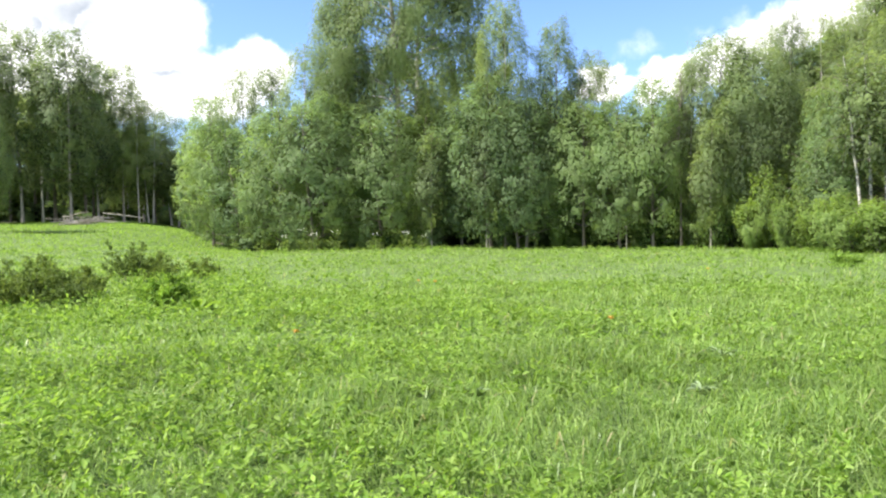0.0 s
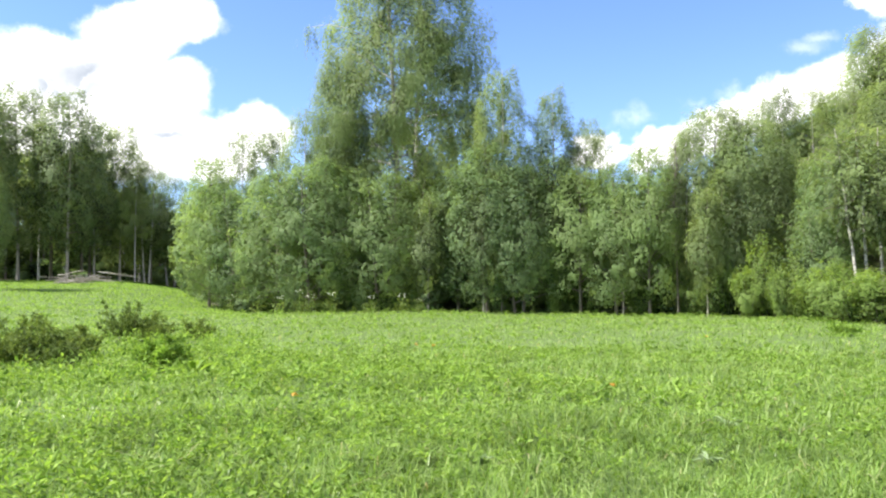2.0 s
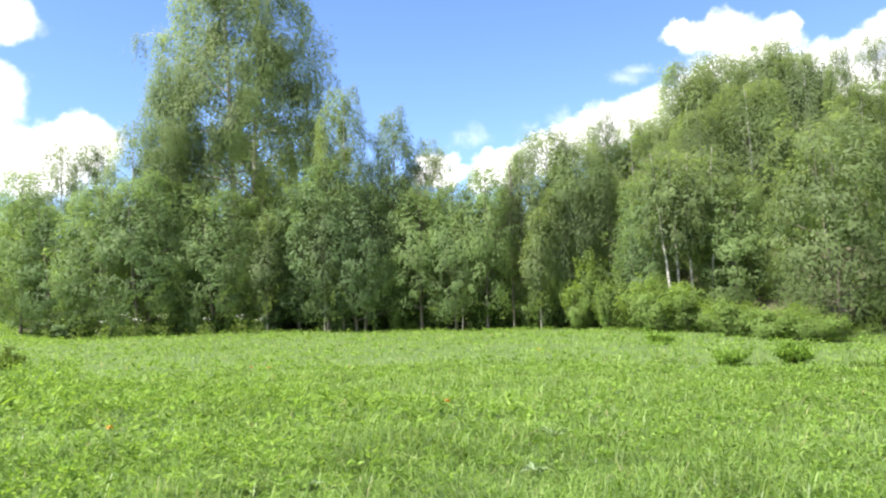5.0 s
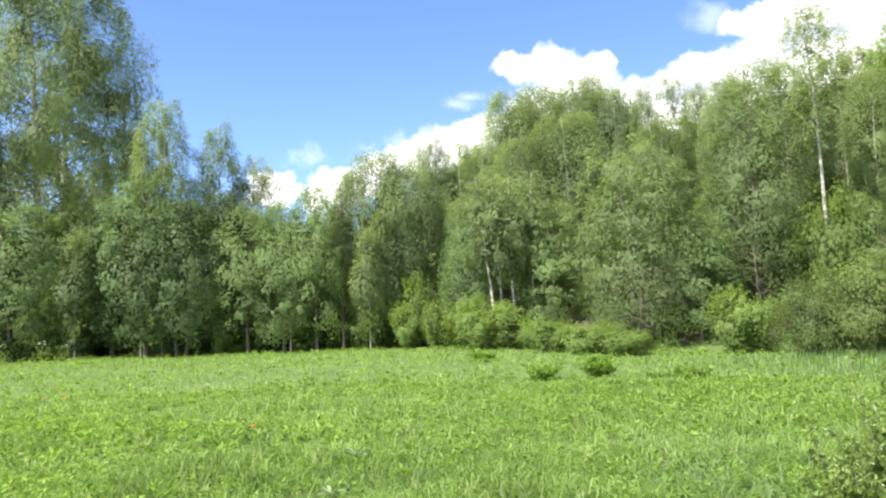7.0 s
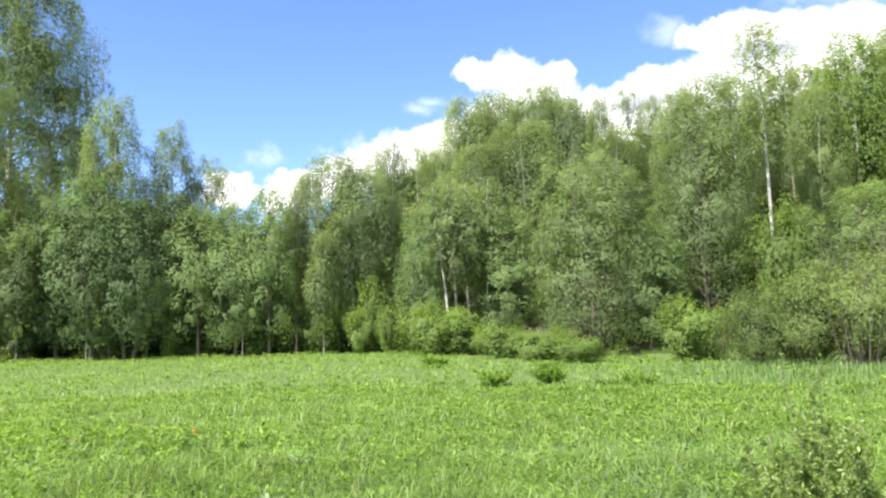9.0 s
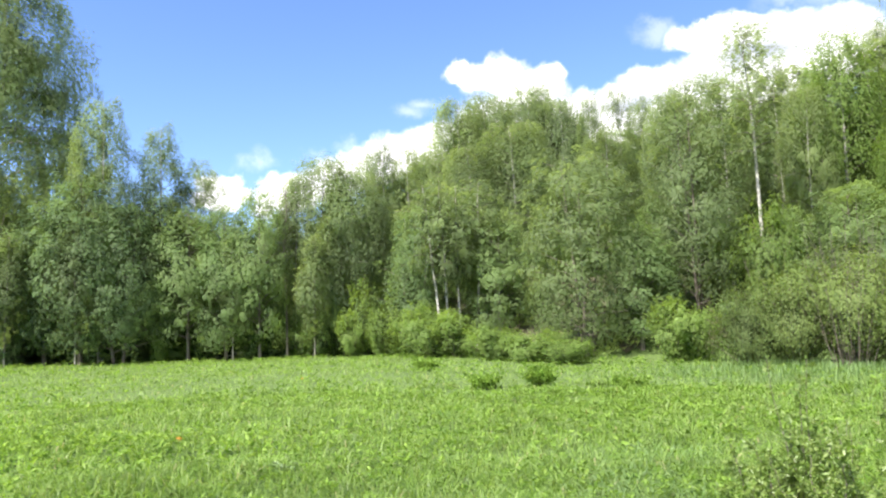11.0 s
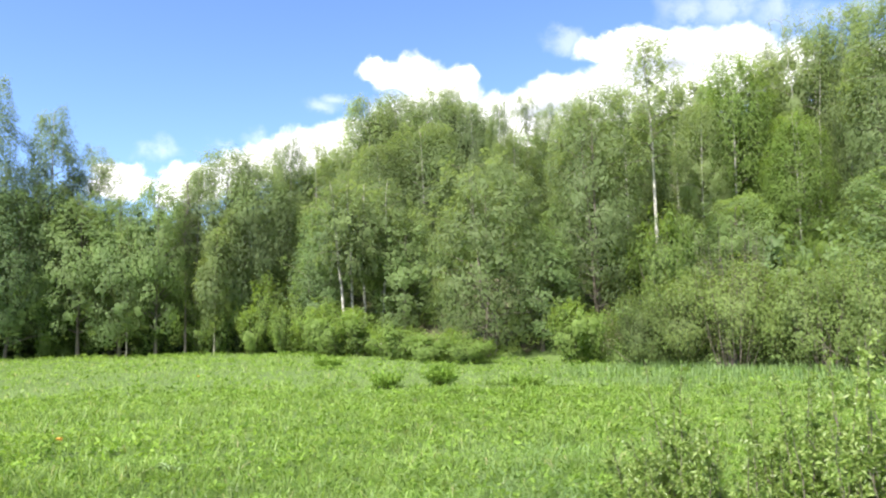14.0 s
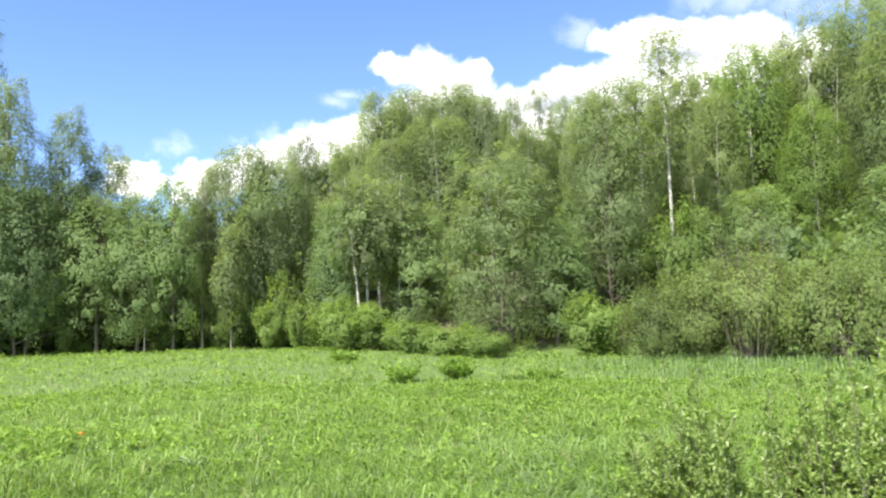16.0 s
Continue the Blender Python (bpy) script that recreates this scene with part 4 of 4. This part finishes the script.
# the meadow behind and beside the path
base += len(v)
for n, r0, r1, b0, b1, w in ((9000, 0.5, 2.6, -180, 180, 0.009), (16000, 2.6, 9, 74, 318, 0.015), (12000, 9, 24, 74, 318, 0.028)):
    x, y = scatter(mg, n, r0, r1, b0, b1)
    v, f = blades(mg, x, y, 0.17 * mg.uniform(0.35, 1.3, n), w * mg.uniform(0.6, 1.4, n), 1.9)
    parts_v.append(v), parts_f.append(f + base)
    base += len(v)
grass = new("meadow_grass", mesh_of("meadow_grass", np.concatenate(parts_v), np.concatenate(parts_f), BLADES))
tagged(grass, "lush green meadow grass with bent blades", "grass", "", "stuff")

# leafy weeds: each plant a whorl of pointed leaves on a short stem, thickest on the left
parts_v, parts_f, base = [], [], 0
for n, r0, r1, size, k in ((9500, 2.6, 9, 0.048, 10), (12000, 9, 19, 0.068, 7), (9000, 19, 46, 0.10, 6)):
    x, y = scatter(mg, n, r0, r1, -42, 74)
    left = 1 - step(-14, 22, np.degrees(np.arctan2(x, y)))
    keep = (edge_of(x, y) > -1) & (patches(x, y, 0.55, 3.0) + 0.25 * patches(x, y, 2.1, 1.0) + 0.06 * left + mg.uniform(-0.5, 0.5, n) > 0.58)
    x, y, left = x[keep], y[keep], left[keep]
    n = len(x)
    tall = mg.uniform(0.04, 0.17, n) * (0.8 + 0.65 * left) * (0.6 + 0.8 * patches(x, y, 1.4, 0.3))
    grow = size * mg.uniform(0.6, 1.5, n) * (1 + 0.08 * left)
    who = np.repeat(np.arange(n), k)
    a = np.tile(np.arange(k) * 2.39996, n) + mg.uniform(0, 6.283, n)[who]
    el = mg.uniform(-0.1, 1.0, len(who))
    way = np.stack([np.cos(a) * np.cos(el), np.sin(a) * np.cos(el), np.sin(el)], 1)
    s = grow[who] * mg.uniform(0.6, 1.3, len(who))
    lift = tall[who] * mg.uniform(0.5, 1.1, len(who))
    at = np.stack([x[who], y[who], ground_z(x, y)[who] + lift + 0.03], 1) + way * [1, 1, 0.2] * 0.25 * s[:, None]
    v, f = leaf_rhombs(mg, at, way, s, s * 0.42, 0.9)
    parts_v.append(v), parts_f.append(f + base)
    base += len(v)
# a sparser sowing of the same weeds behind the path
x, y = scatter(mg, 14000, 2.6, 22, 74, 318)
a, el = mg.uniform(0, 6.283, len(x)), mg.uniform(0.0, 0.9, len(x))
way = np.stack([np.cos(a) * np.cos(el), np.sin(a) * np.cos(el), np.sin(el)], 1)
s = mg.uniform(0.05, 0.11, len(x))
v, f = leaf_rhombs(mg, np.stack([x, y, ground_z(x, y) + mg.uniform(0.03, 0.14, len(x))], 1), way, s, s * 0.42, 0.9)
parts_v.append(v), parts_f.append(f + base)
base += len(v)
x, y = scatter(mg, 48000, 46, 92, -42, -14)
x, y = x[edge_of(x, y) > -1.5], y[edge_of(x, y) > -1.5]
v, f = blades(mg, x, y, mg.uniform(0.08, 0.22, len(x)), mg.uniform(0.03, 0.06, len(x)), 2.2)
parts_v.append(v), parts_f.append(f + base)
weeds = new("meadow_weeds", mesh_of("meadow_weeds", np.concatenate(parts_v), np.concatenate(parts_f), WEEDS))
tagged(weeds, "broad-leaved bright green weeds among the grass", "weeds", "", "stuff")

# blue-green sedge in the damp strip before the willows
x, y = scatter(mg, 9000, 19.5, 26.5, 44, 74)
keep = mg.uniform(0, 1, len(x)) < np.clip((np.hypot(x, y) - 19) / 6, 0, 1) * np.clip((np.degrees(np.arctan2(x, y)) - 44) / 8, 0, 1)
x, y = x[keep], y[keep]
v, f = blades(mg, x, y, mg.uniform(0.18, 0.42, len(x)), mg.uniform(0.012, 0.022, len(x)), 0.6)
x2, y2 = scatter(mg, 12000, 5.0, 11.5, 36, 60)
keep = mg.uniform(0, 1, len(x2)) < np.exp(-((np.degrees(np.arctan2(x2, y2)) - 47) / 4.5) ** 2 - ((np.hypot(x2, y2) - 7.8) / 1.7) ** 2)
x2, y2 = x2[keep], y2[keep]
v2, f2 = arching(mg, x2, y2, mg.uniform(0.16, 0.34, len(x2)), mg.uniform(0.006, 0.010, len(x2)), 1.5)
sedge = new("sedge", mesh_of("sedge", np.concatenate([v, v2]), np.concatenate([f, f2 + len(v)]), SEDGE))
tagged(sedge, "blue-green sedge blades in the damp part of the meadow", "sedge", "", "stuff")

# taller leafy weeds round the low bushes on the left
tv, tf, base = [], [], 0
for i in range(150):
    b, d = mg.uniform(-36, -13), mg.uniform(11, 28)
    x, y, z = spot(b, d)
    h, k = mg.uniform(0.22, 0.55), 60
    at = mg.normal(size=(k, 3)) * [0.16, 0.16, 0] + [x, y, z] + np.stack([np.zeros(k), np.zeros(k), mg.uniform(0.05, 1, k) * h], 1)
    l = mg.uniform(0.05, 0.11, k)
    v, f = leaf_rhombs(mg, at, mg.normal(size=(k, 3)) + [0, 0, 0.4], l, l * 0.5)
    tv.append(v), tf.append(f + base)
    base += len(v)
tall_weeds = new("tall_weeds", mesh_of("tall_weeds", np.concatenate(tv), np.concatenate(tf), WEEDS))
tagged(tall_weeds, "knee-high leafy weeds between the low bushes", "weeds", "", "stuff")


# ---- single plants and things in the meadow ----
def rosette(seed, bearing, distance, leaves, length, width, rise, label, name, mat, group="", category="plant", droop=0.45):
    """Large leaves that spread from one root, each on its stalk."""
    rng = rng_of(seed)
    x, y, z = spot(bearing, distance)
    t = tagged(new(name), label, category, group)
    t.matrix_basis = pose(x, y, z)
    for i in range(leaves):
        a, l = i * 2.39996, length * rng.uniform(0.7, 1.15)
        el = rise * rng.uniform(0.55, 1.15)
        q = np.linspace(0, 1, 7)
        reach = l * (math.cos(el) * q + 0.12 * q ** 2)
        up = l * (math.sin(el) * q - droop * q ** 2.6)
        spine = np.stack([reach * math.cos(a), reach * math.sin(a), up + 0.03], 1)
        w = width * rng.uniform(0.8, 1.2) * np.array([0.06, 0.10, 0.55, 0.95, 0.85, 0.5, 0.03])
        side = np.array([-math.sin(a), math.cos(a), 0]) * 0.5
        v = np.concatenate([spine + side * w[:, None] + [0, 0, 0.02], spine - [0, 0, 0.012], spine - side * w[:, None] + [0, 0, 0.02]])
        f = [(k + c * 7, k + 1 + c * 7, k + 8 + c * 7, k + 7 + c * 7) for c in (0, 1) for k in range(6)]
        mesh_part("leaf", v, f, mat, t)
    return t


# a burdock on the left
rosette(125, -18.3, 13.4, 13, 0.62, 0.15, 1.15, "broad-leaved burdock in the meadow", "burdock", WEEDS, "dock plants")
# grey-green mullein-like leaves close by
rosette(127, 15.8, 9.6, 12, 0.2, 0.05, 1.0, "pale silvery leaf rosette in the grass", "thistle_rosette", SILVER, "rosettes")
rosette(128, 2.4, 6.4, 11, 0.18, 0.045, 1.0, "pale silvery leaf rosette in the grass", "thistle_rosette", SILVER, "rosettes")
rosette(129, 20.4, 8.4, 12, 0.22, 0.05, 1.0, "pale silvery leaf rosette in the grass", "thistle_rosette", SILVER, "rosettes")
rosette(130, 19.0, 6.9, 11, 0.18, 0.045, 1.0, "pale silvery leaf rosette in the grass", "thistle_rosette", SILVER, "rosettes")


def flower(seed, bearing, distance, h):
    """Orange globe flower on a thin stem."""
    rng = rng_of(seed)
    x, y, z = spot(bearing, distance)
    t = tagged(new("orange_flower"), "small orange flower on a green stem in the grass", "flower", "orange flowers")
    t.matrix_basis = pose(x, y, z)
    v, f = tubes([(np.array([[0, 0, 0], [0.01, 0.005, h * 0.5], [0.0, 0.02, h]]), np.array([0.004, 0.003, 0.003]))], 5)
    mesh_part("stem", v, f, BLADES, t)
    for i in range(9):
        a = i * 2.39996
        way = np.array([[math.cos(a), math.sin(a), 0.3 + 0.12 * i]])
        v, f = leaf_rhombs(rng, np.array([[0.0, 0.02, h]]), way, [0.05], [0.045])
        mesh_part("petal", v, f, PETAL_ORANGE, t)
    return t


for i, (b, d, h) in enumerate(((12.5, 10.0, 0.22), (-11.3, 9.0, 0.26), (-2.0, 17.0, 0.3), (-0.7, 16.2, 0.3), (19.4, 21.0, 0.3))):
    flower(140 + i, b, d, h)


def umbel(seed, bearing, distance, h):
    """Cow parsley at the wood's edge: stem, cut leaves and pale flower heads."""
    rng = rng_of(seed)
    x, y, z = spot(bearing, distance)
    t = tagged(new("cow_parsley"), "pale flowering cow parsley at the edge of the copse", "wild flower", "cow parsley")
    t.matrix_basis = pose(x, y, z)
    lines = [(np.array([[0, 0, 0], [0.03, 0, h * 0.6], [0.02, 0.03, h]]), np.array([0.015, 0.01, 0.006]))]
    v, f = tubes(lines, 5)
    mesh_part("stem", v, f, WEEDS, t)
    n = 70
    at = rng.normal(size=(n, 3)) * [0.22, 0.22, 0.25] * h + [0, 0, h * 0.45]
    at[:, 2] = np.abs(at[:, 2])
    tagged(mesh_part("foliage", *leaf_rhombs(rng, at, rng.normal(size=(n, 3)) + [0, 0, 0.3], rng.uniform(0.12, 0.22, n), rng.uniform(0.08, 0.13, n)), LEAF_WILLOW, t), kind="stuff")
    for k in range(4):
        a = k * 1.9
        head = np.array([0.16 * math.cos(a) * h, 0.16 * math.sin(a) * h, h * (0.95 + 0.05 * k)])
        at = head + rng.normal(size=(14, 3)) * [0.05, 0.05, 0.015]
        tagged(mesh_part("flower_head", *leaf_tris(rng, at, 0.035, 2.0), PETAL_WHITE, t), kind="stuff")
    return t


for i, (b, d, h) in enumerate(((-13.6, 46.0, 1.0), (-12.0, 44.5, 0.9), (-10.6, 43.0, 1.25), (-9.8, 42.6, 1.0), (-8.2, 42.0, 1.1), (-5.2, 41.8, 0.95), (-2.9, 41.6, 1.0), (-1.5, 41.4, 0.8), (-15.5, 49, 1.0))):
    umbel(150 + i, b, d, h)

# ---- near saplings at the right of the path ----
def sapling_bush(seed, bearing, distance, shoots, body, spread, label, name="willow_sapling", group="near saplings", mat=None, big=1.0, leafy=1.0):
    """Upright shoots with short side twigs, each leaf its own pointed blade."""
    rng = rng_of(seed)
    x, y, z = spot(bearing, distance)
    t = tagged(new(name), label, "shrub", group)
    t.matrix_basis = pose(x, y, z)
    at, way = [], []
    for i in range(shoots):
        a, off = i * 2.39996, spread * math.sqrt((i + 0.3) / shoots)
        h = body * rng.uniform(0.65, 1.0) if i % 6 else body * rng.uniform(1.3, 1.6)
        q = np.linspace(0, 1, 7)
        p = np.stack([off * (0.35 + 0.65 * q) * math.cos(a), off * (0.35 + 0.65 * q) * math.sin(a), h * q], 1) + rng.normal(size=(7, 3)) * 0.014
        p[0, 2] = -0.02
        v, f = tubes([(p, 0.0055 * (1 - q) + 0.0016)], 5)
        mesh_part("shoot", v, f, BARK_DARK, t)
        for k in range(int(10 * h / body) + 5):
            s = rng.uniform(0.15, 0.95)
            root = along(p, s)
            b = rng.uniform(0, 6.283)
            l = rng.uniform(0.10, 0.24) * (1.25 - s) * big
            d = np.array([math.cos(b), math.sin(b), rng.uniform(0.3, 1.0)])
            m = int((16 + 62 * l / big) * leafy)
            u = rng.uniform(0.15, 1.0, m)
            at.append(root + u[:, None] * d * l)
            way.append(d * 0.5 + rng.normal(size=(m, 3)) * 0.75)
        m = int(40 * h / body * leafy)
        at.append(along(p, rng.uniform(0.3, 1.0, m)))
        way.append(rng.normal(size=(m, 3)) * [0.8, 0.8, 0.4] + [0, 0, 0.6])
    at, way = np.concatenate(at), np.concatenate(way)
    l = rng.uniform(0.026, 0.052, len(at)) * big
    tagged(mesh_part("foliage", *leaf_rhombs(rng, at, way, l, l * 0.38), mat or LEAF_SAPLING, t), kind="stuff")
    return t


LEAF_SAPLING = leaf_material("sapling_leaves", (0.130, 0.208, 0.044), (0.200, 0.288, 0.068), (0.315, 0.392, 0.142), 0.48, 0.36, 0.3, 2.0, 0.1, shine=0.5)
for i, (b, d, n, h, r) in enumerate(((57.0, 6.4, 18, 0.88, 0.38), (59.4, 5.9, 15, 0.62, 0.42), (54.6, 6.4, 11, 0.50, 0.36), (61.8, 5.7, 15, 0.60, 0.42), (65.0, 6.3, 22, 0.95, 0.42),
                                    (68.3, 6.1, 28, 1.06, 0.46), (71.6, 6.0, 24, 1.06, 0.46), (67.0, 5.4, 15, 0.70, 0.38), (70.0, 6.9, 16, 0.98, 0.42), (63.2, 6.6, 11, 0.76, 0.30))):
    sapling_bush(160 + i, b, d, n, h, r, "leafy willow sapling shoots standing in the grass")

# dock plants that stand out of the short grass, and a bright fern-like clump
for i, (b, d, n, h, r, what) in enumerate(((32.9, 20.4, 9, 0.18, 0.36, "low clump of broad dock leaves in the meadow"), (37.1, 20.6, 13, 0.31, 0.32, "tall clump of broad dock leaves in the meadow"),
                                          (28.2, 27.0, 9, 0.15, 0.42, "low clump of broad dock leaves in the meadow"), (43.5, 19.5, 7, 0.10, 0.36, "low clump of broad dock leaves in the meadow"))):
    sapling_bush(120 + i, b, d, n, h, r, what, "dock_plant", "dock plants", WEEDS, 2.5, 0.6)
sapling_bush(126, -20.2, 15.2, 26, 0.46, 0.40, "bright green fern-like clump in the meadow", "fern", "ferns", WEEDS, 2.2, 0.9)

# low dark bushes in the meadow
for i, (b, d, n, h, r) in enumerate(((-31.5, 18.5, 20, 0.62, 0.90), (-29.2, 17.6, 22, 0.71, 0.90), (-27.2, 17.0, 18, 0.55, 0.73), (-25.8, 18.4, 16, 0.62, 0.62),
                                    (-28.4, 19.8, 22, 0.79, 0.90), (-22.6, 25.5, 24, 0.84, 1.01), (-20.9, 25.0, 20, 0.62, 0.90), (-17.7, 25.5, 14, 0.49, 0.56),
                                    (-33.5, 17.5, 20, 0.62, 0.90))):
    sapling_bush(100 + i, b, d, n, h, r, "low dark green bush standing in the meadow grass", "dwarf_bush", "low dark bushes in the meadow", LEAF_DUSK, 1.7, 0.95)

# ---- dead wood ----
x, y, z = spot(17.6, 41.9)
rng = rng_of(180)
p, rad = trunk_line(rng, 9.3, 0.045, 0.22)
twigs = limbs_of(rng, p, rad, 60, 0.45, 1.1, dome(0.3, 0.7, 0.7), 1.1, 0.02)
dead = tree("dead_tree", "bare grey dead tree with thin twigs at the wood's edge", "dead tree", [(p, rad)], twigs, None, BARK_DARK, None, "", BARK_DARK)
dead.matrix_basis = pose(x, y, z - 0.05)


def brush_pile(seed, bearing, distance, count, length, height, label, name, mat=WOOD_DEAD):
    rng = rng_of(seed)
    x, y, z = spot(bearing, distance)
    t = tagged(new(name), label, "brushwood")
    t.matrix_basis = pose(x, y, z, 0, 0, -bearing)
    for i in range(count):
        l, a = length * rng.uniform(0.4, 1.0), rng.normal() * 0.6
        c = rng.normal(size=2) * [length * 0.3, 0.5]
        zz = abs(rng.normal()) * height * 0.4 + 0.08
        q = np.linspace(-0.5, 0.5, 5)[:, None]
        pts = np.array([[c[0], c[1], zz]]) + q * l * np.array([[math.cos(a), math.sin(a), rng.normal() * 0.12]]) + rng.normal(size=(5, 3)) * 0.05
        pts[:, 2] = np.maximum(pts[:, 2], 0.03)
        v, f = tubes([(pts, np.linspace(0.07, 0.02, 5) * rng.uniform(0.4, 0.9))], 6)
        mesh_part("branch", v, f, mat, t)
    return t


brush_pile(181, -25.2, 70, 38, 4.0, 1.1, "long heap of grey cut branches before the far wood", "brush_pile")
brush_pile(182, 13.4, 42.8, 10, 1.3, 1.2, "tangle of grey-brown fallen branches at the wood's edge", "fallen_branches", BARK_DARK)


def bare_shrub(seed, bearing, distance, h, r, count, lift):
    """Leafless brown twigs that stand among the willows."""
    rng = rng_of(seed)
    x, y, z = spot(bearing, distance)
    lines = []
    for i in range(count):
        a, lean = i * 2.39996, r * math.sqrt((i + 0.5) / count)
        q = np.linspace(0, 1, 5)
        top = h * rng.uniform(0.6, 1.1)
        p = np.stack([lean * (0.4 + 0.6 * q) * math.cos(a), lean * (0.4 + 0.6 * q) * math.sin(a), top * q], 1) + rng.normal(size=(5, 3)) * 0.06 * q[:, None]
        lines.append((p, 0.009 * (1 - q) + 0.004))
    t = tagged(new("bare_shrub"), "leafless brown twigs among the willow bushes", "dead shrub", "bare shrubs")
    t.matrix_basis = pose(x, y, z + lift)
    tagged(mesh_part("twigwork", *tubes(lines, 3), TWIG_BROWN, t), kind="stuff")
    return t


TWIG_BROWN = bark_material("brown_twig_bark", (0.13, 0.105, 0.09), (0.19, 0.155, 0.135), (0.10, 0.08, 0.07), 0.62)
bare_shrub(190, 57.6, 25.9, 2.9, 1.3, 26, -0.05)
bare_shrub(191, 63.4, 25.6, 2.7, 1.3, 22, -0.05)
bare_shrub(192, 57.6, 31.0, 4.6, 1.5, 70, -0.05)


# the model trees have been copied to their places
for ob in MODELS:
    for o in (*ob.children_recursive, ob):
        bpy.data.objects.remove(o)
